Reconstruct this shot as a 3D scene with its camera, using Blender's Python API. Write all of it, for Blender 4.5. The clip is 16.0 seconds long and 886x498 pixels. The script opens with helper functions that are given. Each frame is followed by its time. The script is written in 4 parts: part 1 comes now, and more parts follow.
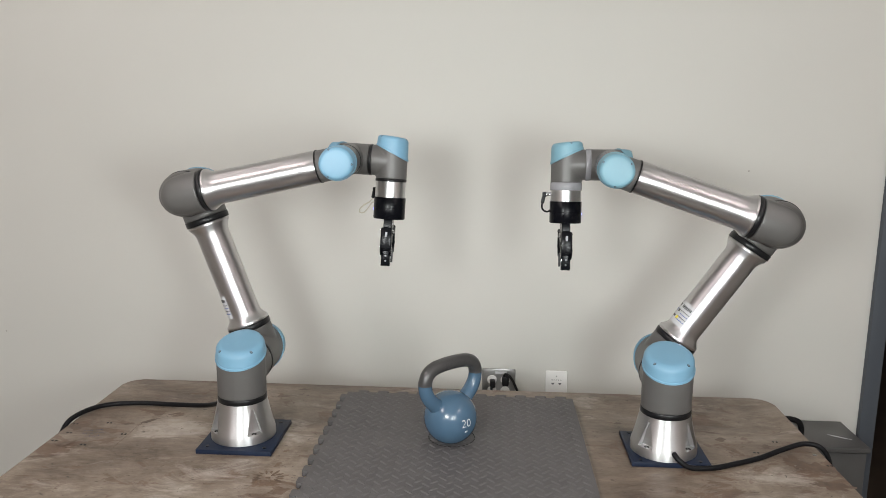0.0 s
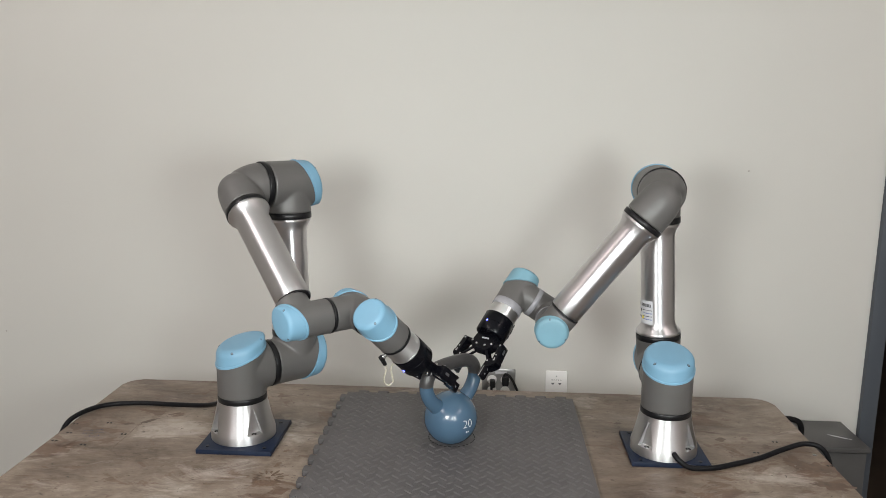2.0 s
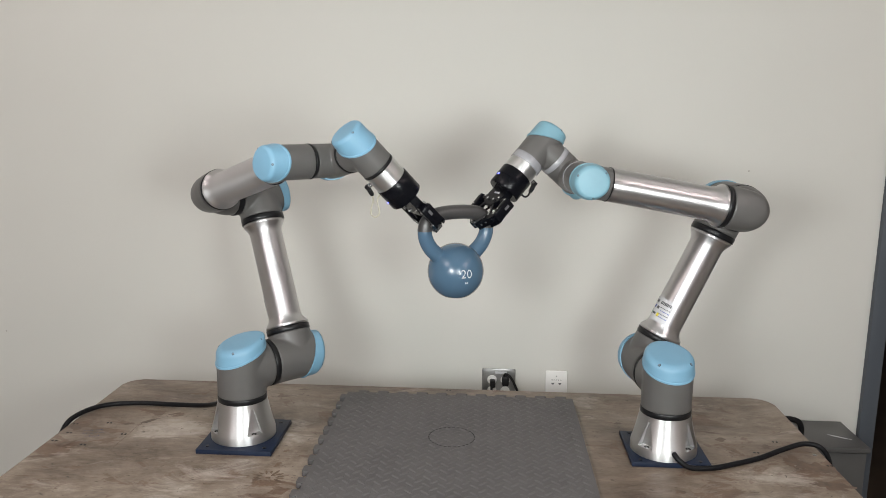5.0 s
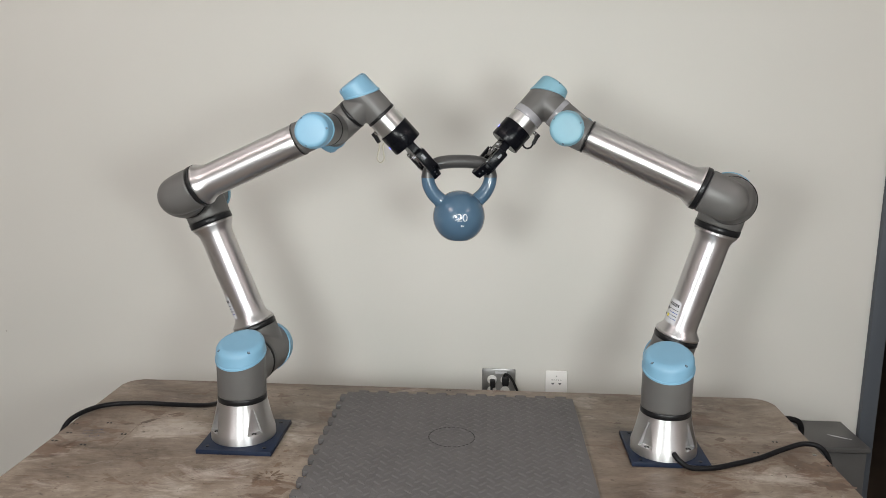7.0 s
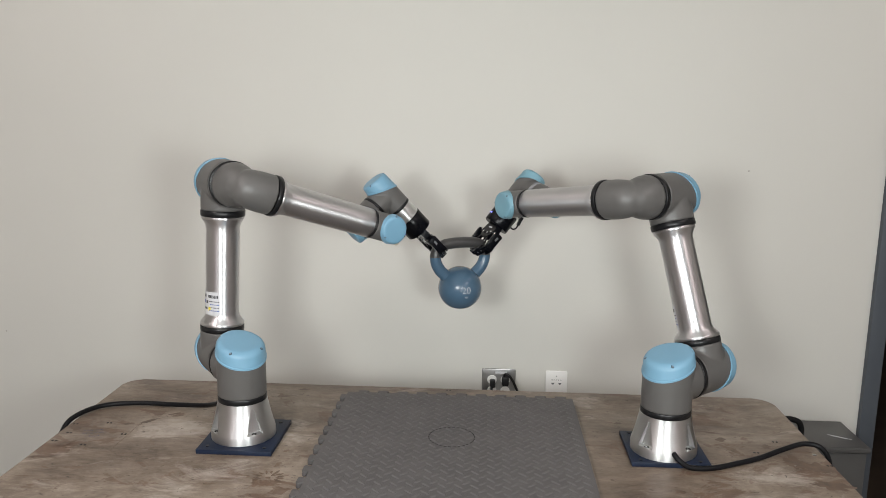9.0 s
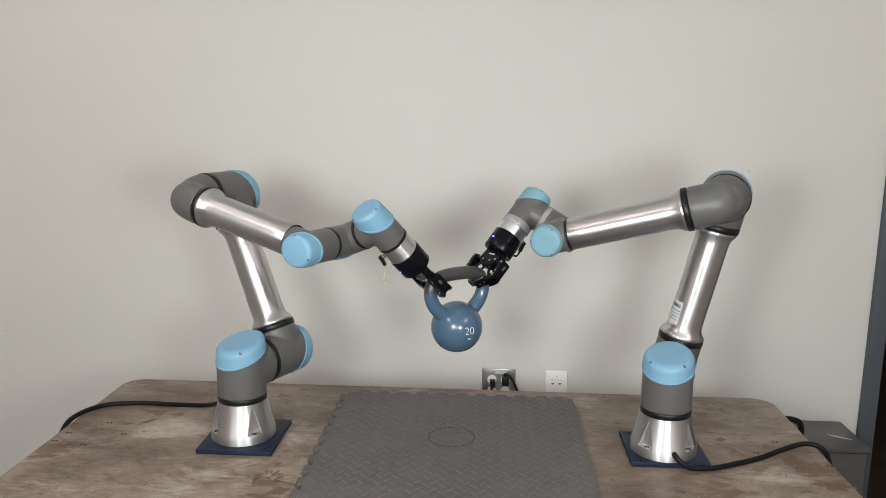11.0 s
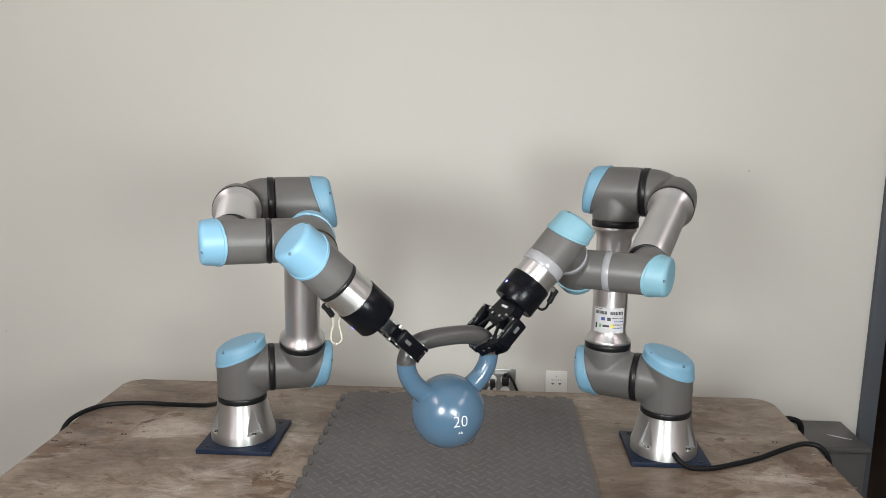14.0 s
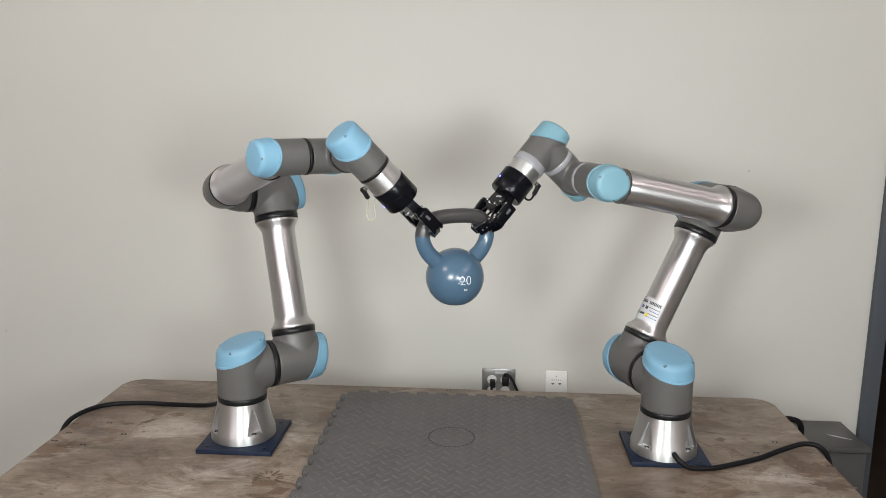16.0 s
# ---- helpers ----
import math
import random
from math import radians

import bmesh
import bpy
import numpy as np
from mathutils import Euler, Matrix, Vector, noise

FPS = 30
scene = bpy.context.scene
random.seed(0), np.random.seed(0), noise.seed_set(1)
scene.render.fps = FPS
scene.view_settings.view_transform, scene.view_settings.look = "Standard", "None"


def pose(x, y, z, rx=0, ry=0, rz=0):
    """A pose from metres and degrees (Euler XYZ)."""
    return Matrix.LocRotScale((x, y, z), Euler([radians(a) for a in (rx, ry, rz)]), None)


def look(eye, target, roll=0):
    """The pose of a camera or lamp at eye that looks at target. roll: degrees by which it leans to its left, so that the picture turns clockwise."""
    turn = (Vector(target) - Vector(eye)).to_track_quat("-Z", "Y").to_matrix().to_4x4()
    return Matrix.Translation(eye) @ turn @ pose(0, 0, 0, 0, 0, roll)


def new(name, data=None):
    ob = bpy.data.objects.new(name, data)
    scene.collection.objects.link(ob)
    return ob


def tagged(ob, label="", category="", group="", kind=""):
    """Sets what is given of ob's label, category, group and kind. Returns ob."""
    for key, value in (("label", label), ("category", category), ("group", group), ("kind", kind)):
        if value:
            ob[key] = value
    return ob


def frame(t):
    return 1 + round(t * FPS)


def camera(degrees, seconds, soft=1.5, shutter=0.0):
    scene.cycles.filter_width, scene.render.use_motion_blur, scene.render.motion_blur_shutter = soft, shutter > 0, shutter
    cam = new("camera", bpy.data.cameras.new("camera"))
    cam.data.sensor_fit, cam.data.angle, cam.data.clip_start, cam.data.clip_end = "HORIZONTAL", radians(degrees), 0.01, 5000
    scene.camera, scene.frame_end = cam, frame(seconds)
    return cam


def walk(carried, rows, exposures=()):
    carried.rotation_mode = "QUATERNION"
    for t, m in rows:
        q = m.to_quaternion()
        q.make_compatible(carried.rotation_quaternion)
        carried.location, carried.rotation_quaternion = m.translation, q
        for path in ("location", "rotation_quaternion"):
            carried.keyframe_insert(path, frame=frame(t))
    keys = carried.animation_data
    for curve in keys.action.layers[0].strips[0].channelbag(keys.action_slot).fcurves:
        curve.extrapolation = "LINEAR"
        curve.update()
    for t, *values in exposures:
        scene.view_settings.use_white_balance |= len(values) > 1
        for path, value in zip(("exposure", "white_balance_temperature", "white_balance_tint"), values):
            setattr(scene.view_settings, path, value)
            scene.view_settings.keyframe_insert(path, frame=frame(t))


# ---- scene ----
import functools
import itertools

Z0 = 0.763            # height of the robots' mounting plane over the floor
cam = camera(60.07, 16.0, soft=0.6, shutter=0.2)
VIEW = pose(0.0522, -1.6823, 0.7702 + Z0, 79.485, -0.607, 3.430)
walk(cam, [(0, VIEW), (16.0, VIEW)])

# ---- light: two work lights beside the camera; added fill windows behind it and ceiling panels ----
ROOM_X0, ROOM_X1, ROOM_Y0, WALL_Y, CEIL_Z = -3.2, 3.4, -4.6, 0.87, 2.75
world = bpy.data.worlds.new("world")
scene.world = world
world.use_nodes = True
sky = world.node_tree.nodes.new("ShaderNodeTexSky")
sky.sky_type, sky.sun_disc = "NISHITA", False
sky.sun_elevation, sky.sun_rotation = radians(40), radians(200)
world.node_tree.links.new(sky.outputs[0], world.node_tree.nodes["Background"].inputs[0])
world.node_tree.nodes["Background"].inputs[1].default_value = 0.08


def area_lamp(name, m, w, h, watts, colour):
    lamp = bpy.data.lights.new(name, "AREA")
    lamp.shape, lamp.size, lamp.size_y = "RECTANGLE", w, h
    lamp.energy, lamp.color = watts, colour
    ob = new(name, lamp)
    ob.matrix_world = m
    return ob


# unseen windows, added as weak fill from behind the camera
WINDOWS = ((-2.25, 0.9, 1.45, 2.25, 12), (0.10, 1.25, 1.45, 2.25, 12), (2.35, 0.9, 1.45, 2.25, 9))     # centre x, width, sill, head, watts
for wx, ww, wz0, wz1, watts in WINDOWS:
    area_lamp("window_fill", look((wx, ROOM_Y0 - 0.05, (wz0 + wz1) / 2), (wx, 0, (wz0 + wz1) / 2 - 0.1)), ww - 0.1, wz1 - wz0 - 0.1, watts, (0.975, 0.985, 1.0))
# unseen panels, added to warm and brighten the wall's edges and top corners
PANELS = ((-1.5, -1.6, 24), (1.8, -1.6, 19), (-1.5, -0.2, 4), (1.8, -0.2, 4))
for px, py, watts in PANELS:
    area_lamp("panel_fill", look((px, py, CEIL_Z - 0.035), (px, py + 0.001, 0)), 0.5, 1.1, watts, (1.0, 0.87, 0.855))
WORK_LIGHTS = ((-0.44, -1.80, 1.54, 22.0, (0.965, 0.995, 0.98)), (0.50, -1.78, 1.42, 20.0, (0.945, 1.0, 0.985)))     # place, watts, colour
for lx, ly, lz, watts, tone in WORK_LIGHTS:
    area_lamp("work_light_glow", look((lx, ly, lz), (lx * 0.4, 0.4, lz - 0.05)), 0.34, 0.34, watts, tone)
scene.view_settings.exposure = -0.05

# ---- materials ----


def material(name, colour, rough=0.5, metal=0.0, vary=0.06, scale=8.0, bump=0.0, bump_scale=200.0, coat=0.0, rough_vary=0.0, spec=0.5):
    """A surface with broad and fine variation of its colour, gloss and relief."""
    mat = bpy.data.materials.new(name)
    mat.use_nodes = True
    nt = mat.node_tree
    b = nt.nodes["Principled BSDF"]
    b.inputs["Roughness"].default_value, b.inputs["Metallic"].default_value = rough, metal
    b.inputs["Coat Weight"].default_value, b.inputs["Specular IOR Level"].default_value = coat, spec
    co = nt.nodes.new("ShaderNodeTexCoord")
    broad = nt.nodes.new("ShaderNodeTexNoise")
    broad.inputs["Scale"].default_value, broad.inputs["Detail"].default_value = scale, 5
    nt.links.new(co.outputs["Object"], broad.inputs["Vector"])
    ramp = nt.nodes.new("ShaderNodeValToRGB")
    lo, hi = [c * (1 - vary) for c in colour], [min(1, c * (1 + vary)) for c in colour]
    ramp.color_ramp.elements[0].position, ramp.color_ramp.elements[1].position = 0.3, 0.7
    ramp.color_ramp.elements[0].color, ramp.color_ramp.elements[1].color = (*lo, 1), (*hi, 1)
    nt.links.new(broad.outputs["Fac"], ramp.inputs["Fac"])
    nt.links.new(ramp.outputs["Color"], b.inputs["Base Color"])
    if rough_vary:
        mr = nt.nodes.new("ShaderNodeMapRange")
        mr.inputs["To Min"].default_value, mr.inputs["To Max"].default_value = rough - rough_vary, rough + rough_vary
        nt.links.new(broad.outputs["Fac"], mr.inputs["Value"])
        nt.links.new(mr.outputs["Result"], b.inputs["Roughness"])
    if bump:
        fine = nt.nodes.new("ShaderNodeTexNoise")
        fine.inputs["Scale"].default_value, fine.inputs["Detail"].default_value = bump_scale, 3
        nt.links.new(co.outputs["Object"], fine.inputs["Vector"])
        bn = nt.nodes.new("ShaderNodeBump")
        bn.inputs["Strength"].default_value, bn.inputs["Distance"].default_value = bump, 0.001
        nt.links.new(fine.outputs["Fac"], bn.inputs["Height"])
        nt.links.new(bn.outputs["Normal"], b.inputs["Normal"])
    return mat


def brushed(name, colour, rough, axis):
    """Turned aluminium: fine grooves round the axis draw the highlights out along it."""
    mat = material(name, colour, rough, 1.0, 0.04, 6)
    nt = mat.node_tree
    b = nt.nodes["Principled BSDF"]
    round_axis = nt.nodes.new("ShaderNodeTangent")
    round_axis.direction_type, round_axis.axis = "RADIAL", "XYZ"[axis]
    nt.links.new(round_axis.outputs[0], b.inputs["Tangent"])
    b.inputs["Anisotropic"].default_value, b.inputs["Anisotropic Rotation"].default_value = 0.82, 0.25
    co = nt.nodes.new("ShaderNodeTexCoord")

    def lines(along, across, detail):
        mp = nt.nodes.new("ShaderNodeMapping")
        mp.inputs["Scale"].default_value = [along if i == axis else across for i in range(3)]
        n = nt.nodes.new("ShaderNodeTexNoise")
        n.inputs["Scale"].default_value, n.inputs["Detail"].default_value = 1.0, detail
        nt.links.new(co.outputs["Object"], mp.inputs["Vector"])
        nt.links.new(mp.outputs["Vector"], n.inputs["Vector"])
        return n.outputs["Fac"]

    mr = nt.nodes.new("ShaderNodeMapRange")
    mr.inputs["To Min"].default_value, mr.inputs["To Max"].default_value = rough - 0.05, rough + 0.06
    nt.links.new(lines(900, 5, 2), mr.inputs["Value"])
    nt.links.new(mr.outputs["Result"], b.inputs["Roughness"])
    bn = nt.nodes.new("ShaderNodeBump")                  # faint drawn lines along the axis
    bn.inputs["Strength"].default_value, bn.inputs["Distance"].default_value = 0.06, 0.0010
    nt.links.new(lines(1.2, 170, 4), bn.inputs["Height"])
    nt.links.new(bn.outputs["Normal"], b.inputs["Normal"])
    return mat


def worn_board(name):
    """A work-table top: scuffed tan board, with streaks of wear, rusty stains and glints painted pale."""
    mat = bpy.data.materials.new(name)
    mat.use_nodes = True
    nt = mat.node_tree
    b = nt.nodes["Principled BSDF"]
    co = nt.nodes.new("ShaderNodeTexCoord")

    def noise_of(scale, stretch, detail=6, distort=0.0, rough=0.6):
        mp = nt.nodes.new("ShaderNodeMapping")
        mp.inputs["Scale"].default_value = stretch
        n = nt.nodes.new("ShaderNodeTexNoise")
        n.inputs["Scale"].default_value, n.inputs["Detail"].default_value = scale, detail
        n.inputs["Distortion"].default_value, n.inputs["Roughness"].default_value = distort, rough
        nt.links.new(co.outputs["Object"], mp.inputs["Vector"])
        nt.links.new(mp.outputs["Vector"], n.inputs["Vector"])
        return n

    def ramp_of(src, *stops):
        r = nt.nodes.new("ShaderNodeValToRGB")
        while len(r.color_ramp.elements) < len(stops):
            r.color_ramp.elements.new(0.5)
        for e, (p, c) in zip(r.color_ramp.elements, stops):
            e.position, e.color = p, (*c, 1)
        nt.links.new(src, r.inputs["Fac"])
        return r

    def mix_of(fac, a, c):
        m = nt.nodes.new("ShaderNodeMix")
        m.data_type = "RGBA"
        nt.links.new(fac, m.inputs[0])
        nt.links.new(a, m.inputs[6])
        nt.links.new(c, m.inputs[7])
        return m.outputs[2]

    base = ramp_of(noise_of(5.0, (0.85, 1.15, 1), 11, 0.5, 0.70).outputs["Fac"], (0.36, (0.066, 0.042, 0.028)), (0.46, (0.136, 0.099, 0.072)), (0.55, (0.196, 0.152, 0.115)), (0.66, (0.315, 0.258, 0.206)))
    grain = ramp_of(noise_of(45, (0.6, 1.6, 1), 9, 0.4, 0.7).outputs["Fac"], (0.35, (0.075, 0.052, 0.037)), (0.65, (0.270, 0.218, 0.172)))
    half = nt.nodes.new("ShaderNodeValue")
    half.outputs[0].default_value = 0.28
    col = mix_of(half.outputs[0], base.outputs["Color"], grain.outputs["Color"])
    stain = ramp_of(noise_of(7, (1, 1.5, 1), 8, 1.2, 0.66).outputs["Fac"], (0.57, (0, 0, 0)), (0.60, (0.75, 0.75, 0.75)))
    rust = ramp_of(noise_of(20, (1, 1, 1)).outputs["Fac"], (0.3, (0.082, 0.044, 0.027)), (0.7, (0.145, 0.083, 0.052)))
    col = mix_of(stain.outputs["Color"], col, rust.outputs["Color"])
    worn = noise_of(5, (0.9, 2.4, 1), 10, 1.0, 0.75).outputs["Fac"]
    for wx, wy, reach in ((-0.58, -0.225, 0.15), (0.69, -0.115, 0.13), (-0.42, 0.05, 0.10), (-0.71, 0.04, 0.15), (0.33, 0.31, 0.08), (0.60, -0.25, 0.10)):    # glints and rubbed places, both put into the colour as pale patches
        far = nt.nodes.new("ShaderNodeVectorMath")
        far.operation = "DISTANCE"
        nt.links.new(co.outputs["Object"], far.inputs[0])
        far.inputs[1].default_value = (wx, wy, 0.752)
        near = nt.nodes.new("ShaderNodeMapRange")
        near.interpolation_type = "SMOOTHSTEP"
        near.inputs["From Min"].default_value, near.inputs["From Max"].default_value = reach, 0.0
        near.inputs["To Max"].default_value = 0.16
        nt.links.new(far.outputs["Value"], near.inputs["Value"])
        more = nt.nodes.new("ShaderNodeMath")
        nt.links.new(worn, more.inputs[0])
        nt.links.new(near.outputs["Result"], more.inputs[1])
        worn = more.outputs[0]
    # scuffs and the painted glints share this pale mix
    scuff = ramp_of(worn, (0.57, (0, 0, 0)), (0.70, (0.60, 0.60, 0.60)))
    pale = ramp_of(noise_of(40, (1, 1, 1)).outputs["Fac"], (0.3, (0.33, 0.285, 0.25)), (0.7, (0.50, 0.445, 0.39)))
    col = mix_of(scuff.outputs["Color"], col, pale.outputs["Color"])
    speck = ramp_of(noise_of(62, (1, 1.6, 1), 4, 0.8).outputs["Fac"], (0.65, (0, 0, 0)), (0.68, (0.75, 0.75, 0.75)))
    dark = ramp_of(noise_of(3, (1, 1, 1)).outputs["Fac"], (0.3, (0.035, 0.022, 0.015)), (0.7, (0.06, 0.038, 0.026)))
    col = mix_of(speck.outputs["Color"], col, dark.outputs["Color"])
    nt.links.new(col, b.inputs["Base Color"])
    gloss = nt.nodes.new("ShaderNodeMapRange")
    gloss.inputs["To Min"].default_value, gloss.inputs["To Max"].default_value = 0.16, 0.66
    nt.links.new(noise_of(7, (0.7, 2.5, 1), 8, 0.7).outputs["Fac"], gloss.inputs["Value"])
    nt.links.new(gloss.outputs["Result"], b.inputs["Roughness"])
    bn = nt.nodes.new("ShaderNodeBump")
    bn.inputs["Strength"].default_value, bn.inputs["Distance"].default_value = 0.35, 0.001
    nt.links.new(noise_of(60, (0.5, 3, 1), 6).outputs["Fac"], bn.inputs["Height"])
    nt.links.new(bn.outputs["Normal"], b.inputs["Normal"])
    return mat


def glowing(name, colour, strength):
    mat = material(name, colour, 0.4)
    b = mat.node_tree.nodes["Principled BSDF"]
    b.inputs["Emission Color"].default_value, b.inputs["Emission Strength"].default_value = (*colour, 1), strength
    return mat


PAINT = material("wall_paint", (0.60, 0.588, 0.550), 0.62, 0, 0.018, 1.4, 0.10, 420)
CEILING = material("ceiling_paint", (0.74, 0.73, 0.70), 0.8, 0, 0.02, 3, 0.2, 300)
FLOOR = material("floor_vinyl", (0.24, 0.23, 0.21), 0.35, 0, 0.10, 5, 0.05, 200)
BOARD = worn_board("table_board")
STEEL = material("painted_steel", (0.10, 0.10, 0.11), 0.45, 0.3, 0.06, 10)
FOAM = material("foam_rubber", (0.089, 0.083, 0.083), 0.60, 0, 0.10, 14, 0.35, 900)
FOAM_BAR = material("foam_tread", (0.096, 0.090, 0.090), 0.42, 0, 0.08, 20, 0.25, 900)
INK = material("dark_mark", (0.024, 0.023, 0.023), 0.8, spec=0.1)
PLATE = material("blue_steel_plate", (0.010, 0.016, 0.034), 0.45, 0.0, 0.25, 30, 0.15, 300, rough_vary=0.1, spec=0.22)
ALU = brushed("turned_aluminium", (0.60, 0.585, 0.595), 0.37, 0)
ALU_Z = brushed("turned_aluminium_flange", (0.66, 0.66, 0.66), 0.38, 2)
CAST = brushed("turned_casting", (0.57, 0.565, 0.565), 0.42, 2)
GREY = material("grey_housing", (0.096, 0.092, 0.089), 0.41, 0, 0.06, 14, 0.06, 500, rough_vary=0.06)
BLUE = material("light_blue_cap", (0.165, 0.330, 0.458), 0.42, 0, 0.04, 14, 0.04, 400)
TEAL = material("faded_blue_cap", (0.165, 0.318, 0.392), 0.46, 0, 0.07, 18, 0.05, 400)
RUBBER = material("black_seal", (0.007, 0.007, 0.008), 0.34, 0, 0.1, 30, spec=0.3)
SCREW = material("cap_screw", (0.16, 0.20, 0.24), 0.5, 0.4)
WELL_SHADE = material("screw_well_shade", (0.035, 0.065, 0.085), 0.6)
TAPE = material("clear_tape", (0.27, 0.268, 0.285), 0.20, 0, 0.10, 40, 0.2, 120)
BLACK = material("black_anodised", (0.003, 0.0033, 0.0050), 0.27, 0, 0.15, 20, 0.04, 300, spec=0.15)
PLASTIC = material("black_plastic", (0.009, 0.009, 0.010), 0.42, 0, 0.1, 20, spec=0.25)
PAD = material("silicone_pad", (0.030, 0.030, 0.032), 0.5, 0, 0.1, 40)
STEEL_PIN = material("steel_pin", (0.62, 0.62, 0.62), 0.22, 1.0, 0.03)
SATIN = material("satin_steel", (0.20, 0.20, 0.21), 0.55, 1.0, 0.05, 60)
CLEAR = material("cream_wire", (0.46, 0.43, 0.34), 0.35, 0, 0.05)
LED = glowing("blue_led", (0.10, 0.12, 1.0), 9.0)
ENAMEL = material("blue_vinyl_coat", (0.058, 0.110, 0.170), 0.24, 0, 0.025, 12, 0.02, 60, coat=0.15)
VARNISH = material("rippled_varnish", (0.058, 0.110, 0.170), 0.10, 0, 0.025, 12, 1.0, 330, coat=0.3)
GRIP = material("grey_hammered_grip", (0.046, 0.044, 0.044), 0.32, 0, 0.12, 30, 0.6, 230)
WHITE = material("white_print", (0.62, 0.64, 0.66), 0.45)
LABEL = material("white_label", (0.58, 0.58, 0.60), 0.4, 0, 0.03, 30)
PRINT = material("label_print", (0.05, 0.05, 0.055), 0.5)
GREEN = material("green_print", (0.10, 0.42, 0.16), 0.5)
YELLOW = material("yellow_print", (0.75, 0.62, 0.05), 0.5)
NAVY = material("navy_print", (0.06, 0.10, 0.32), 0.5)
PLATE_METAL = material("steel_faceplate", (0.30, 0.295, 0.29), 0.34, 1.0, 0.05, 40)
STAIN = material("rust_stain", (0.108, 0.071, 0.050), 0.42, 0, 0.30, 60, rough_vary=0.1)
PEN = material("blue_pen", (0.065, 0.075, 0.14), 0.6)
SMEAR = material("pale_rust_smear", (0.130, 0.086, 0.060), 0.45, 0, 0.25, 80)
IVORY = material("white_faceplate", (0.80, 0.79, 0.77), 0.35, 0, 0.01)
JACK = material("jack_grey", (0.16, 0.16, 0.165), 0.5)
CABLE = material("black_cable", (0.006, 0.006, 0.007), 0.42, 0, 0.1, 60, spec=0.16)
CABINET = material("grey_cabinet_paint", (0.080, 0.078, 0.077), 0.40, 0.0, 0.04, 8, 0.12, 500)
FRAME = material("door_frame_paint", (0.070, 0.080, 0.095), 0.45, 0, 0.05, 4, 0.1, 300)
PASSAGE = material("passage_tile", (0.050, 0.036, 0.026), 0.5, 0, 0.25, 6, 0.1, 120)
LIGHT_BLOCK = material("light_block_dark", (0.032, 0.024, 0.018), 0.6, 0, 0.1, 4)
SASH = material("window_sash", (0.5, 0.5, 0.5), 0.4)
DIFFUSER = material("panel_diffuser", (0.85, 0.85, 0.82), 0.5)

# ---- mesh tools ----


def finish(bm, mats, name="mesh", angle=35):
    me = bpy.data.meshes.new(name)
    bmesh.ops.recalc_face_normals(bm, faces=bm.faces)
    bm.to_mesh(me)
    bm.free()
    for m in mats if isinstance(mats, (list, tuple)) else [mats]:
        me.materials.append(m)
    me.polygons.foreach_set("use_smooth", [True] * len(me.polygons))
    me.set_sharp_from_angle(angle=radians(angle))
    return me


def part(name, data, mats, parent, label="", m=None, angle=35):
    """One mesh object under a thing or under a part; data is a bmesh or a finished mesh."""
    me = data if isinstance(data, bpy.types.Mesh) else finish(data, mats, name, angle)
    ob = new(name, me)
    ob.parent = parent
    if m is not None:
        ob.matrix_basis = m
    return tagged(ob, label)


def thing(name, label, category, m=None, group="", kind="", data=None):
    ob = new(name, data)
    if m is not None:
        ob.matrix_basis = m
    return tagged(ob, label, category, group, kind)


def lathe(bm, profile, m=None, segs=48, mat=0):
    """A closed turned body from (radius, height) pairs, round the local z axis."""
    m = m or Matrix()
    rings = []
    for r, z in profile:
        if r < 1e-6:
            rings.append([bm.verts.new(m @ Vector((0, 0, z)))])
        else:
            rings.append([bm.verts.new(m @ Vector((r * math.cos(a), r * math.sin(a), z))) for a in (2 * math.pi * i / segs for i in range(segs))])
    for p, q in zip(rings, rings[1:]):
        for i in range(segs):
            j = (i + 1) % segs
            vs = [p[0], q[i], q[j]] if len(p) == 1 else [p[i], p[j], q[0]] if len(q) == 1 else [p[i], p[j], q[j], q[i]]
            bm.faces.new(vs).material_index = mat
    for ring in (rings[0], rings[-1]):
        if len(ring) > 1:
            bm.faces.new(ring).material_index = mat
    return bm


def box(bm, size, m=None, bevel=0.0, mat=0, segs=2):
    """A box centred on m, with rounded edges."""
    made = bmesh.ops.create_cube(bm, size=1, matrix=(m or Matrix()) @ Matrix.Diagonal((*size, 1)))
    faces = {f for v in made["verts"] for f in v.link_faces}
    if bevel:
        edges = list({e for v in made["verts"] for e in v.link_edges})
        out = bmesh.ops.bevel(bm, geom=edges, offset=bevel, segments=segs, profile=0.5, affect="EDGES")
        faces = {f for f in faces if f.is_valid} | set(out["faces"])
    for f in faces:
        f.material_index = mat
    return bm


def rod(bm, a, b, r, segs=16, mat=0):
    """A round bar from a to b."""
    a, b = Vector(a), Vector(b)
    m = Matrix.Translation(a) @ (b - a).to_track_quat("Z", "Y").to_matrix().to_4x4()
    n = (b - a).length
    c = min(r * 0.25, n * 0.2)
    return lathe(bm, [(r - c, 0), (r, c), (r, n - c), (r - c, n)], m, segs, mat)


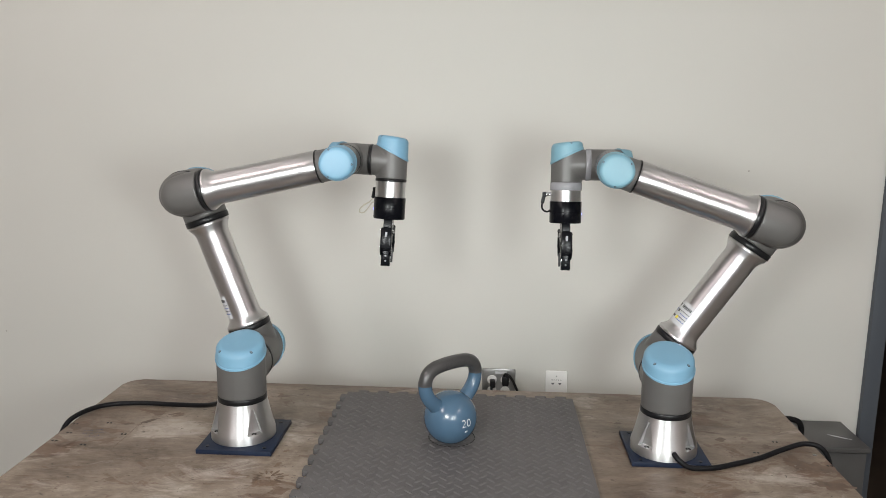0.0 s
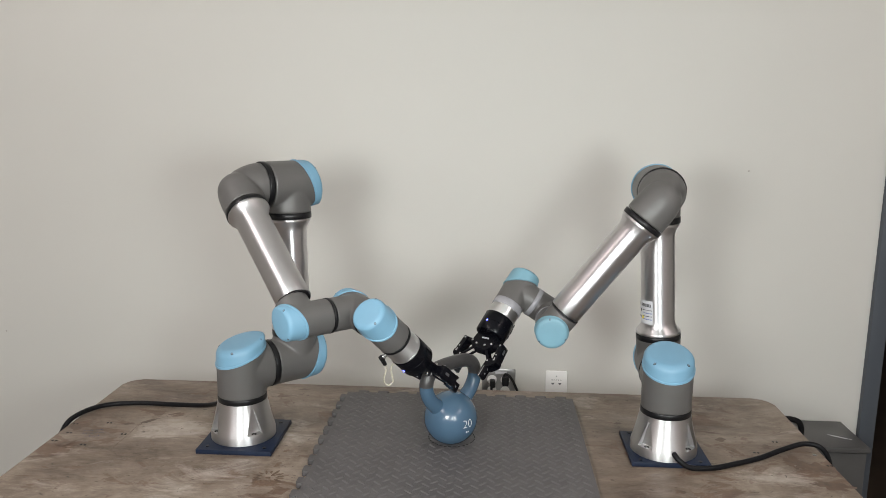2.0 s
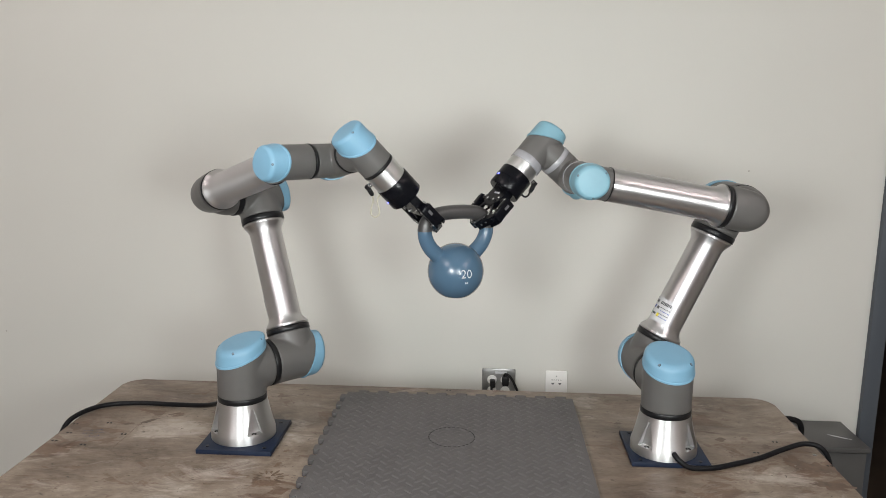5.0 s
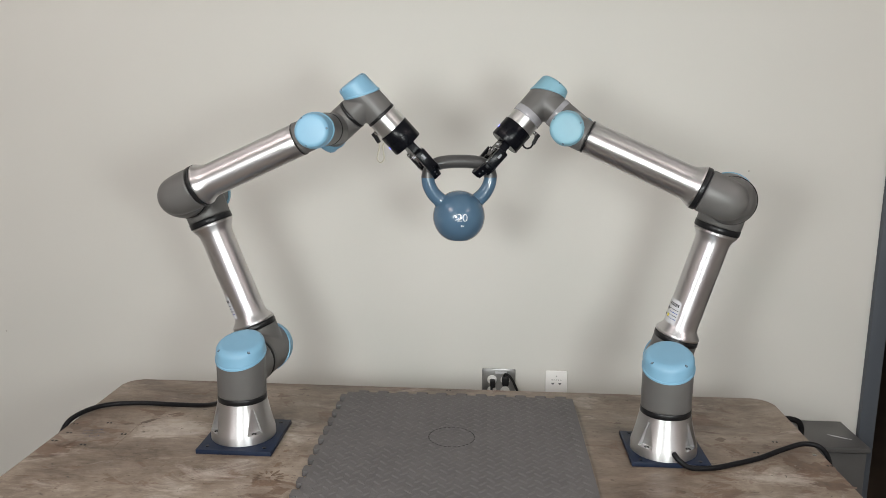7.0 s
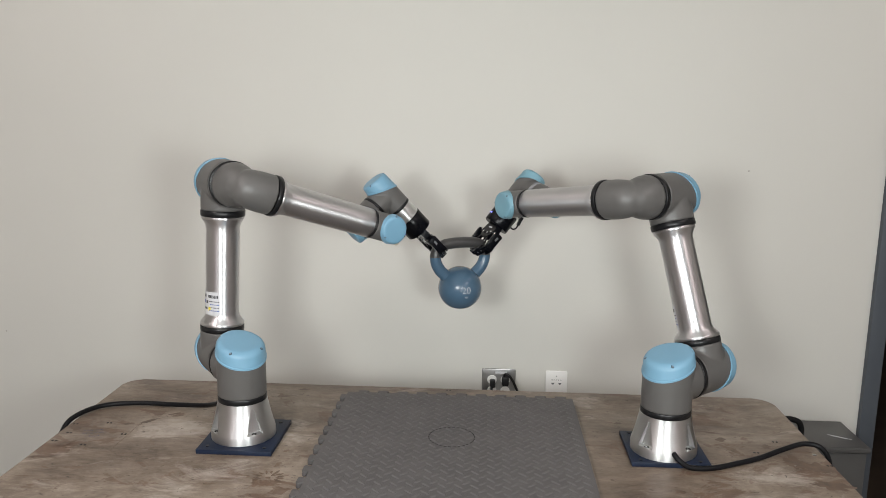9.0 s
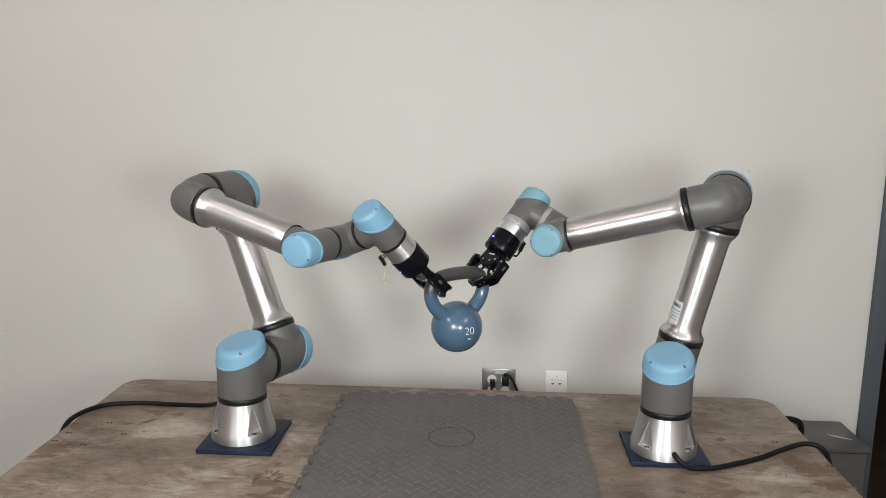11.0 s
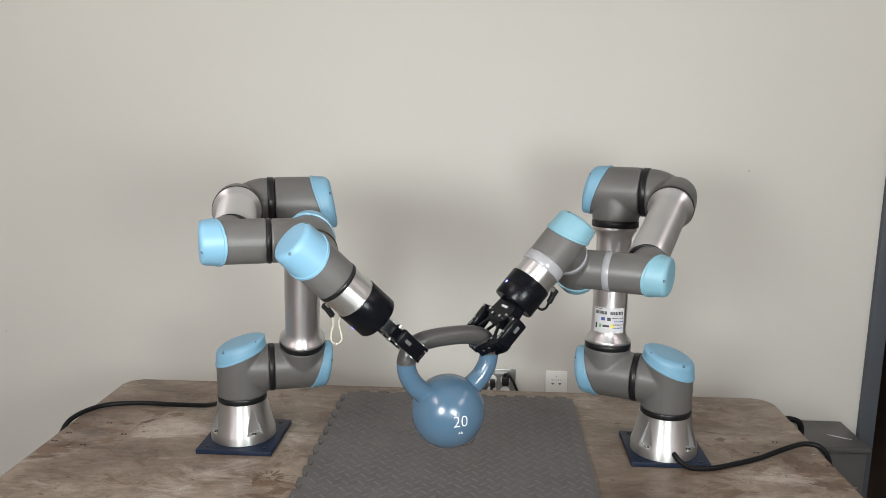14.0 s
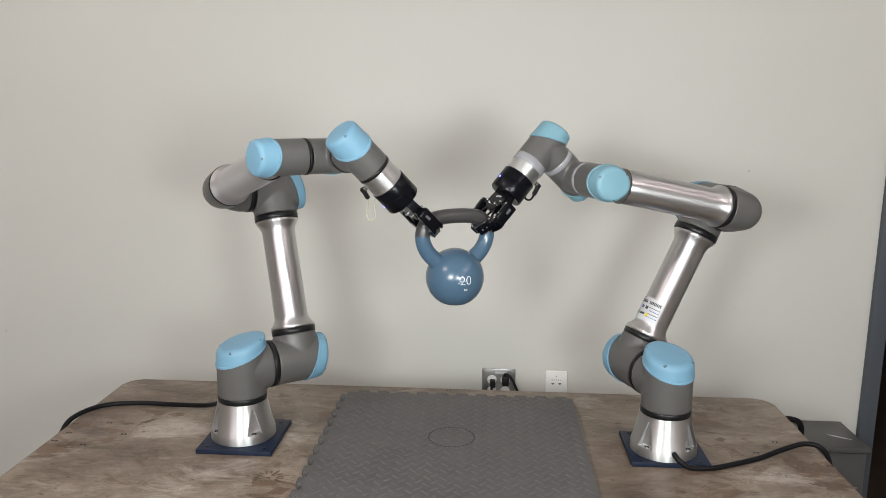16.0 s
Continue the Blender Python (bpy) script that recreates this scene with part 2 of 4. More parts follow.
def tube(bm, points, radius, segs=14, mat=0, steps=8):
    """A smooth round cord through the points; radius may be a number or a function of 0..1."""
    ps = [Vector(p) for p in points]
    dense = []
    for i in range(len(ps) - 1):
        p0, p1, p2, p3 = ps[max(i - 1, 0)], ps[i], ps[i + 1], ps[min(i + 2, len(ps) - 1)]
        for k in range(steps):
            t = k / steps
            dense.append(0.5 * (2 * p1 + (p2 - p0) * t + (2 * p0 - 5 * p1 + 4 * p2 - p3) * t * t + (3 * p1 - p0 - 3 * p2 + p3) * t ** 3))
    dense.append(ps[-1])
    rings, up = [], Vector((0.12, 0.31, 0.94))
    for i, p in enumerate(dense):
        d = (dense[min(i + 1, len(dense) - 1)] - dense[max(i - 1, 0)]).normalized()
        u = (up - d * up.dot(d)).normalized()
        up = u
        w = d.cross(u)
        r = radius(i / (len(dense) - 1)) if callable(radius) else radius
        rings.append([bm.verts.new(p + (u * math.cos(a) + w * math.sin(a)) * r) for a in (2 * math.pi * k / segs for k in range(segs))])
    for a, b in zip(rings, rings[1:]):
        for k in range(segs):
            bm.faces.new([a[k], a[(k + 1) % segs], b[(k + 1) % segs], b[k]]).material_index = mat
    for ring in (rings[0], rings[-1]):
        bm.faces.new(ring).material_index = mat
    return bm


def slab(bm, outline, z0, z1, mat=0):
    """A flat outline raised from z0 to z1."""
    lo = [bm.verts.new((x, y, z0)) for x, y in outline]
    hi = [bm.verts.new((x, y, z1)) for x, y in outline]
    bm.faces.new(lo[::-1]).material_index = mat
    bm.faces.new(hi).material_index = mat
    n = len(lo)
    for i in range(n):
        bm.faces.new([lo[i], lo[(i + 1) % n], hi[(i + 1) % n], hi[i]]).material_index = mat
    return bm


def evaluated(ob):
    me = bpy.data.meshes.new_from_object(ob.evaluated_get(bpy.context.evaluated_depsgraph_get()))
    return me


def blended(bm, mat, voxel=0.0028, smooth=7):
    """Crossing bodies melted into one skin with soft inner corners, as a casting has them."""
    ob = new("casting", finish(bm, mat))
    mod = ob.modifiers.new("melt", "REMESH")
    mod.mode, mod.voxel_size, mod.use_smooth_shade = "VOXEL", voxel, True
    sm = ob.modifiers.new("soft", "SMOOTH")
    sm.iterations, sm.factor = smooth, 0.5
    bpy.context.view_layer.update()
    me = evaluated(ob)
    old = ob.data
    bpy.data.objects.remove(ob)
    bpy.data.meshes.remove(old)
    me.materials.clear()
    me.materials.append(mat)
    me.polygons.foreach_set("use_smooth", [True] * len(me.polygons))
    return me


def carved(bm, cutter, mat):
    """The first body less the second."""
    a, b = new("body", finish(bm, mat)), new("cutter", finish(cutter, mat))
    mod = a.modifiers.new("cut", "BOOLEAN")
    mod.operation, mod.object, mod.solver = "DIFFERENCE", b, "EXACT"
    bpy.context.view_layer.update()
    me = evaluated(a)
    for o in (a, b):
        d = o.data
        bpy.data.objects.remove(o)
        bpy.data.meshes.remove(d)
    me.materials.clear()
    me.materials.append(mat)
    me.polygons.foreach_set("use_smooth", [True] * len(me.polygons))
    me.set_sharp_from_angle(angle=radians(30))
    return me


def written(text, size):
    """Flat lettering as a mesh in the xy plane, centred."""
    cu = bpy.data.curves.new("lettering", "FONT")
    cu.body, cu.size, cu.align_x, cu.align_y, cu.offset = text, size, "CENTER", "CENTER", -0.00042
    ob = new("lettering", cu)
    bpy.context.view_layer.update()
    me = evaluated(ob)
    bpy.data.objects.remove(ob)
    bpy.data.curves.remove(cu)
    bm = bmesh.new()
    bm.from_mesh(me)
    bpy.data.meshes.remove(me)
    return bm

# ---- the room ----


def wall_piece(name, x0, x1, y0, y1, z0, z1, mat, label, category="wall"):
    bm = box(bmesh.new(), (x1 - x0, y1 - y0, z1 - z0), Matrix.Translation(((x0 + x1) / 2, (y0 + y1) / 2, (z0 + z1) / 2)))
    return thing(name, label, category, kind="structure", data=finish(bm, mat, name))


wall_piece("floor", ROOM_X0 - 0.15, ROOM_X1 + 0.15, ROOM_Y0 - 0.15, WALL_Y + 0.14, -0.1, 0, FLOOR, "grey vinyl floor of a plain workshop room", "floor")
wall_piece("ceiling", ROOM_X0 - 0.15, ROOM_X1 + 0.15, ROOM_Y0 - 0.15, WALL_Y + 0.14, CEIL_Z, CEIL_Z + 0.1, CEILING, "plain white ceiling of the workshop", "ceiling")
wall_piece("wall_north", ROOM_X0, 1.331, WALL_Y, WALL_Y + 0.14, 0, CEIL_Z, PAINT, "plain off-white painted wall behind the work table")
wall_piece("wall_north_beyond", 2.42, ROOM_X1, WALL_Y, WALL_Y + 0.14, 0, CEIL_Z, PAINT, "off-white painted wall past the dark doorway")
wall_piece("wall_over_door", 1.331, 2.42, WALL_Y, WALL_Y + 0.14, 2.25, CEIL_Z, PAINT, "off-white painted wall over the dark doorway")
wall_piece("wall_west", ROOM_X0 - 0.15, ROOM_X0, ROOM_Y0, WALL_Y + 0.14, 0, CEIL_Z, PAINT, "off-white painted side wall")
wall_piece("wall_east", ROOM_X1, ROOM_X1 + 0.15, ROOM_Y0, WALL_Y + 0.14, 0, CEIL_Z, PAINT, "off-white painted side wall")
xs = [ROOM_X0] + [v for wx, ww, _, _, _ in WINDOWS for v in (wx - ww / 2, wx + ww / 2)] + [ROOM_X1]
for i in range(0, len(xs), 2):
    wall_piece("wall_south", xs[i], xs[i + 1], ROOM_Y0 - 0.15, ROOM_Y0, 0, CEIL_Z, PAINT, "off-white painted wall between the windows")
for wx, ww, wz0, wz1, watts in WINDOWS:
    wall_piece("wall_under_window", wx - ww / 2, wx + ww / 2, ROOM_Y0 - 0.15, ROOM_Y0, 0, wz0, PAINT, "off-white painted wall under a window")
    wall_piece("wall_over_window", wx - ww / 2, wx + ww / 2, ROOM_Y0 - 0.15, ROOM_Y0, wz1, CEIL_Z, PAINT, "off-white painted wall over a window")
    win = thing("window", "unseen wide metal-framed window, added for fill light", "window", pose(wx, ROOM_Y0 - 0.03, (wz0 + wz1) / 2), kind="structure")
    h = wz1 - wz0
    for sx in (-1, 1):
        part("window_frame", box(bmesh.new(), (0.05, 0.06, h), Matrix.Translation((sx * (ww / 2 - 0.025), 0, 0)), 0.004), SASH, win)
        part("window_frame", box(bmesh.new(), (ww - 0.1, 0.06, 0.05), Matrix.Translation((0, 0, sx * (h / 2 - 0.025))), 0.004), SASH, win)
    part("mullion", box(bmesh.new(), (0.04, 0.05, h - 0.1), None, 0.004), SASH, win)
for px, py, watts in PANELS:
    lamp = thing("ceiling_fill", "unseen flat ceiling panel with a white frame, added to brighten the wall's edges", "ceiling light", pose(px, py, CEIL_Z), group="ceiling lights")
    for sx in (-1, 1):
        part("frame", box(bmesh.new(), (0.04, 1.2, 0.03), Matrix.Translation((sx * 0.28, 0, -0.016)), 0.003), SASH, lamp)
        part("frame", box(bmesh.new(), (0.52, 0.04, 0.03), Matrix.Translation((0, sx * 0.58, -0.016)), 0.003), SASH, lamp)
    part("diffuser", box(bmesh.new(), (0.52, 1.12, 0.012), Matrix.Translation((0, 0, -0.008))), DIFFUSER, lamp)

for lx, ly, lz, watts, tone in WORK_LIGHTS:
    wl = thing("work_light", "square white work light on a black tripod stand", "work light", pose(lx, ly - 0.03, 0), group="work lights")
    part("housing", box(bmesh.new(), (0.37, 0.03, 0.37), pose(0, -0.006, lz), 0.006), PLASTIC, wl)
    part("pole", rod(bmesh.new(), (0, -0.03, 0.30), (0, -0.03, lz), 0.011), PLASTIC, wl)
    for k in range(3):
        a = radians(90 + 120 * k)
        part("leg", rod(bmesh.new(), (0, -0.03, 0.42), (0.38 * math.cos(a), -0.03 - 0.38 * math.sin(a), 0.009), 0.009), PLASTIC, wl)

# open doorway at the wall's end, with an unlit passage behind it
door = thing("doorway", "open doorway with a slate-grey metal frame to an unlit passage", "doorway", pose(1.331, WALL_Y, 0), kind="structure")
part("door_frame", box(bmesh.new(), (0.052, 0.17, 2.25), Matrix.Translation((0.026, 0.065, 1.125)), 0.003), FRAME, door)
part("door_frame", box(bmesh.new(), (0.052, 0.17, 2.25), Matrix.Translation((1.063, 0.065, 1.125)), 0.003), FRAME, door)
part("door_frame", box(bmesh.new(), (0.985, 0.17, 0.052), Matrix.Translation((0.5445, 0.065, 2.224)), 0.003), FRAME, door)
part("threshold", box(bmesh.new(), (0.985, 0.14, 0.012), Matrix.Translation((0.5445, 0.07, 0.006)), 0.003), FRAME, door)
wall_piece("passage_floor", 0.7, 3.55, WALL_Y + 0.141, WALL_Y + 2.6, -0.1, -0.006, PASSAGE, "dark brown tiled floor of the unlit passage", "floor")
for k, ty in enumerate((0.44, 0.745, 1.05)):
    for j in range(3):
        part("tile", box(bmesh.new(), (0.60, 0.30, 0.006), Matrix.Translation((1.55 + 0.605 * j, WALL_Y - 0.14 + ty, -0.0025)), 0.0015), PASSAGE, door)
# added back, unseen sides and top keep sky light out of the passage
wall_piece("light_block_north", 0.7, 3.55, WALL_Y + 2.6, WALL_Y + 2.7, -0.1, CEIL_Z, LIGHT_BLOCK, "dark brown wall added to close the passage against sky light")
wall_piece("light_block_west", 0.6, 0.7, WALL_Y + 0.14, WALL_Y + 2.7, -0.1, CEIL_Z, LIGHT_BLOCK, "unseen dark brown side wall added to keep sky light out")
wall_piece("light_block_east", 3.55, 3.65, WALL_Y + 0.14, WALL_Y + 2.7, -0.1, CEIL_Z, LIGHT_BLOCK, "unseen dark brown side wall added to keep sky light out")
wall_piece("light_block_top", 0.6, 3.65, WALL_Y + 0.14, WALL_Y + 2.7, CEIL_Z + 0.101, CEIL_Z + 0.18, LIGHT_BLOCK, "unseen dark ceiling added to keep sky light out", "ceiling")

# double socket plate with its plugs
socket = thing("power_outlet", "double steel wall outlet plate with black plugs in it", "power outlet", pose(0.1035, WALL_Y, Z0 - 0.181))
part("faceplate", box(bmesh.new(), (0.116, 0.007, 0.118), Matrix.Translation((0, -0.0035, 0)), 0.0032), PLATE_METAL, socket)
part("sticker", box(bmesh.new(), (0.040, 0.001, 0.008), Matrix.Translation((0.008, -0.0067, 0.046))), LABEL, socket, "white sticker strip")
for sx in (-0.023, 0.023):
    for sz in (0.020, -0.020):
        bm = lathe(bmesh.new(), [(0.0164, 0), (0.0164, 0.0030), (0.0154, 0.0040), (0, 0.0040)], pose(sx, -0.006, sz, 90), 28)
        part("receptacle", bm, IVORY, socket, "pale round receptacle")
bm = box(bmesh.new(), (0.019, 0.032, 0.026), pose(-0.021, -0.024, 0.012), 0.006)
box(bm, (0.044, 0.022, 0.020), pose(-0.036, -0.034, -0.022), 0.005)
tube(bm, [(-0.024, -0.036, 0.004), (-0.028, -0.046, -0.020), (-0.045, -0.045, -0.028), (-0.085, -0.035, -0.030), (-0.11, -0.03, -0.05)], 0.0042)
part("plug", bm, PLASTIC, socket, "black angled plug with its cord")
bm = box(bmesh.new(), (0.025, 0.026, 0.034), pose(0.023, -0.021, 0.021), 0.007)
tube(bm, [(0.018, -0.03, 0.043), (0.024, -0.04, 0.052), (0.040, -0.042, 0.042), (0.058, -0.036, 0.006), (0.075, -0.03, -0.045), (0.08, -0.03, -0.12)], 0.0045)
part("plug", bm, PLASTIC, socket, "black plug with a hanging cord")


def slab_half(x):
    """A half-round socket opening, flat side up, standing slightly proud of its plate."""
    bm = slab(bmesh.new(), [(0.0052 * math.cos(radians(a)), 0.0062 * math.sin(radians(a))) for a in range(180, 361, 20)], 0, 0.0016)
    bm.transform(pose(x, -0.0058, 0.0165, 90))
    return bm


jack = thing("network_outlet", "white plastic network wall plate with two jacks", "network outlet", pose(0.303, WALL_Y, Z0 - 0.183))
part("faceplate", box(bmesh.new(), (0.074, 0.006, 0.118), Matrix.Translation((0, -0.003, 0)), 0.0025), IVORY, jack)
for sx in (-0.012, 0.012):
    part("jack", slab_half(sx), JACK, jack, "dark half-round network jack")
for k in range(5):
    part("printing", box(bmesh.new(), (0.0042, 0.0006, 0.0022), Matrix.Translation((-0.015 + 0.0075 * k, -0.0063, 0.027))), PRINT, jack)
part("printing", box(bmesh.new(), (0.004, 0.0006, 0.004), Matrix.Translation((0, -0.0063, 0.040))), PRINT, jack)
smudge = material("scuff_mark", (0.42, 0.40, 0.36), 0.7)

# ---- the work table ----
TX0, TX1, TY0, TY1, TZ = -0.967, 0.836, -0.40, 0.367, Z0 - 0.011


def rounded_outline(x0, x1, y0, y1, r, n=6):
    pts = []
    for cx, cy, a0 in ((x1 - r, y1 - r, 0), (x0 + r, y1 - r, 90), (x0 + r, y0 + r, 180), (x1 - r, y0 + r, 270)):
        pts += [(cx + r * math.cos(radians(a0 + 90 * k / n)), cy + r * math.sin(radians(a0 + 90 * k / n))) for k in range(n + 1)]
    return pts


table = thing("work_table", "large worn brown wooden work table with stains", "table", pose(0, 0, 0))
bm = slab(bmesh.new(), rounded_outline(TX0, TX1, TY0, TY1, 0.045), TZ - 0.032, TZ)
bmesh.ops.bevel(bm, geom=[e for e in bm.edges if abs(e.verts[0].co.z - e.verts[1].co.z) < 1e-6 and len(e.link_faces) == 2], offset=0.003, segments=2, affect="EDGES")
part("tabletop", bm, BOARD, table)
for lx in (TX0 + 0.12, TX1 - 0.12):
    for ly in (TY0 + 0.1, TY1 - 0.1):
        part("leg", box(bmesh.new(), (0.05, 0.05, TZ - 0.033), Matrix.Translation((lx, ly, (TZ - 0.033) / 2)), 0.004), STEEL, table)
for ly in (TY0 + 0.1, TY1 - 0.1):
    part("rail", box(bmesh.new(), (TX1 - TX0 - 0.3, 0.03, 0.06), Matrix.Translation(((TX0 + TX1) / 2, ly, TZ - 0.064)), 0.003), STEEL, table)
# old screw holes in the top, mostly in pairs; black discs paint their shade
for hx, hy in ((-0.879, 0.059), (-0.946, -0.005), (-0.957, -0.05), (-0.879, -0.067), (-0.813, -0.002), (-0.958, 0.046), (0.747, 0.083), (0.682, 0.019), (0.825, -0.035), (-0.05, 0.355)):
    for d in (0, 0.0085):
        part("screw_hole_shade", lathe(bmesh.new(), [(0.0030, 0), (0.0030, 0.0006), (0, 0.0006)], pose(hx + d, hy, TZ), 12), RUBBER, table)
for hx, hy in ((0.817, 0.018), (0.751, -0.044)):
    part("screw", lathe(bmesh.new(), [(0.0052, 0), (0.0050, 0.0010), (0.0020, 0.0014), (0, 0.0008)], pose(hx, hy, TZ), 14), STEEL_PIN, table, "small steel screw head")

# old spills, gouges and pen marks
spill = random.Random(11)
layer = itertools.cycle(0.00012 * k for k in range(9))


def blot(name, x, y, long, wide, turn, mat, label, n=40, rough=0.55):
    """A flat stain with a ragged rim."""
    bm = bmesh.new()
    rim = [spill.uniform(1 - rough, 1 + rough) for _ in range(n)]
    rim = [(rim[k - 1] + 2 * rim[k] + rim[(k + 1) % n]) / 4 for k in range(n)]
    q = pose(x, y, TZ + 0.0004 + next(layer), 0, 0, turn)
    bm.faces.new([bm.verts.new(q @ Vector((long * r * math.cos(2 * math.pi * k / n), wide * r * math.sin(2 * math.pi * k / n), 0))) for k, r in enumerate(rim)])
    part(name, bm, mat, table, label)


def streak(name, pts, width, mat, label):
    """A thin drawn line on the table top."""
    bm = bmesh.new()
    tube(bm, [(x, y, 0) for x, y in pts], width, 6, 0, 5)
    for v in bm.verts:
        v.co.z = TZ + 0.0002 + 0.12 * v.co.z
    part(name, bm, mat, table, label)


for sx, sy, long, wide, turn in ((-0.829, 0.057, 0.014, 0.006, 20), (-0.736, 0.127, 0.020, 0.004, 30), (-0.884, 0.089, 0.016, 0.003, 0), (-0.936, 0.030, 0.026, 0.016, 30), (-0.780, 0.078, 0.020, 0.006, 45),
                                 (-0.917, -0.063, 0.020, 0.008, 40), (-0.933, -0.13, 0.024, 0.008, 10), (-0.446, 0.324, 0.014, 0.005, 0), (0.757, -0.026, 0.020, 0.030, 10), (0.798, -0.050, 0.034, 0.024, -20),
                                 (0.794, -0.132, 0.042, 0.016, -12), (0.607, 0.125, 0.022, 0.004, -10), (0.623, 0.084, 0.012, 0.010, 0), (0.72, 0.052, 0.012, 0.010, 30), (0.464, -0.184, 0.010, 0.006, 0), (0.39, 0.16, 0.011, 0.006, 10)):
    blot("stain", sx, sy, long, wide, turn, STAIN, "brown spill stain")
for k in range(11):                                    # a fan of short reddish smears
    a = radians(-30 + 24 * k)
    blot("stain", -0.402 + 0.026 * math.cos(a), -0.190 + 0.024 * math.sin(a), spill.uniform(0.006, 0.012), spill.uniform(0.0018, 0.0034), math.degrees(a) + spill.uniform(-14, 14), SMEAR, "reddish smear of a fan-shaped stain", 18)
streak("scratch", [(-0.765, 0.093), (-0.795, 0.06), (-0.797, -0.018), (-0.799, -0.064), (-0.798, -0.094)], 0.0007, STAIN, "long dark scratch")
streak("scratch", [(-0.70, 0.115), (-0.735, 0.118), (-0.765, 0.093)], 0.0007, STAIN, "long dark scratch")
for cx, cy, r in ((0.76, 0.167, 0.034), (0.795, 0.105, 0.030)):
    streak("ring_stain", [(cx + r * math.cos(radians(a)), cy + r * math.sin(radians(a))) for a in range(-80, 130, 15)], 0.0007, STAIN, "faint brown cup ring")
for row, (rx, ry, n) in enumerate(((-0.913, 0.010, 9), (-0.908, -0.006, 10), (-0.892, -0.022, 6))):     # pen writing that cannot be read
    for k in range(n):
        px, py = rx + 0.0052 * k + spill.uniform(-0.0012, 0.0012), ry + 0.0012 * k + spill.uniform(-0.002, 0.002)
        streak("pen_mark", [(px, py - 0.003), (px + spill.uniform(0, 0.003), py + spill.uniform(-0.001, 0.004)), (px + 0.0034, py - spill.uniform(0, 0.003))], 0.0005, PEN, "faded blue pen mark")

# ---- foam mat with interlocking edges and a tread of raised bars ----
MX0, MX1, MY0, MY1, MZ0, MZ1 = -0.318, 0.291, -0.312, 0.290, TZ, Z0 + 0.001
mat_thing = thing("foam_mat", "dark grey interlocking foam floor tile with diamond tread", "mat", pose(0, 0, 0))


def toothed(a, b, n, depth):
    """Teeth along a straight edge from 0 to 1: (along, out) pairs of a dovetail row."""
    out = []
    for k in range(n):
        p = (b - a) / n
        s = a + k * p
        out += [(s + 0.20 * p, 0), (s + 0.12 * p, depth * 0.75), (s + 0.20 * p, depth), (s + 0.60 * p, depth), (s + 0.68 * p, depth * 0.75), (s + 0.60 * p, 0)]
    return out


outline = [(MX0, MY0), (MX1, MY0), (MX1, MY1)]
outline += [(x, MY1 + o) for x, o in toothed(MX1 - 0.01, MX0 + 0.01, 11, 0.013)]
outline += [(MX0, MY1)]
outline += [(MX0 - o, y) for y, o in toothed(MY1 - 0.01, MY0 + 0.01, 11, 0.015)]
part("mat", slab(bmesh.new(), outline, MZ0, MZ1), FOAM, mat_thing)
# tread: short low rounded bars, alternately leaning; the rows at the front are single parts
column, row = 0.0168, 0.0310
nx, ny = int((MX1 - MX0 - 0.012) / column), int((MY1 - MY0 - 0.012) / row)
BAR = ((-1, 0, 0), (-0.6, -1, 0), (0.6, -1, 0), (1, 0, 0), (0.6, 1, 0), (-0.6, 1, 0), (-0.66, 0, 1), (-0.40, -0.34, 1), (0.40, -0.34, 1), (0.66, 0, 1), (0.40, 0.34, 1), (-0.40, 0.34, 1))
BAR_FACES = [tuple(range(6, 12))] + [(k, (k + 1) % 6, 6 + (k + 1) % 6, 6 + k) for k in range(6)]


def bar_points(cx, cy, lean):
    ca, sa = math.cos(radians(lean)), math.sin(radians(lean))
    return [(cx + u * 0.0143 * ca - v * 0.0035 * sa, cy + u * 0.0143 * sa + v * 0.0035 * ca, MZ1 - 0.0003 + z * 0.0020) for u, v, z in BAR]


def bar_mesh(points, faces):
    me = bpy.data.meshes.new("tread_bar")
    me.from_pydata(points, [], faces)
    me.materials.append(FOAM_BAR)
    me.polygons.foreach_set("use_smooth", [True] * len(me.polygons))
    return me


single = {lean: bar_mesh(bar_points(0, 0, lean), BAR_FACES) for lean in (43, -43)}
verts, faces = [], []
for j in range(ny):
    for i in range(nx):
        cx, cy = MX0 + 0.012 + (i + 0.5) * column, MY0 + 0.008 + (j + (0.25 if i % 2 else 0.75)) * row
        lean = 43 if i % 2 else -43
        if j < 8:
            part("tread_bar", single[lean], None, mat_thing, m=pose(cx, cy, 0, 0, 0, random.uniform(-2, 2)))
        else:
            o = len(verts)
            verts += bar_points(cx, cy, lean + random.uniform(-2, 2))
            faces += [tuple(o + k for k in f) for f in BAR_FACES]
tagged(part("tread", bar_mesh(verts, faces), None, mat_thing, "raised diamond tread bars"), kind="stuff")
# dashed ring printed where the kettlebell stands
bm = bmesh.new()
for k in range(30):
    a0 = 2 * math.pi * k / 30
    a1 = a0 + (0.10 + 0.06 * random.random())
    vs = [bm.verts.new((-0.021 + r * math.cos(a), 0.015 + r * math.sin(a), MZ1 + 0.0029)) for r, a in ((0.0527, a0), (0.0556, a0), (0.0556, a1), (0.0530, a1))]
    bm.faces.new(vs)
part("ring_mark", bm, INK, mat_thing, "dark dashed circle pressed into the foam")

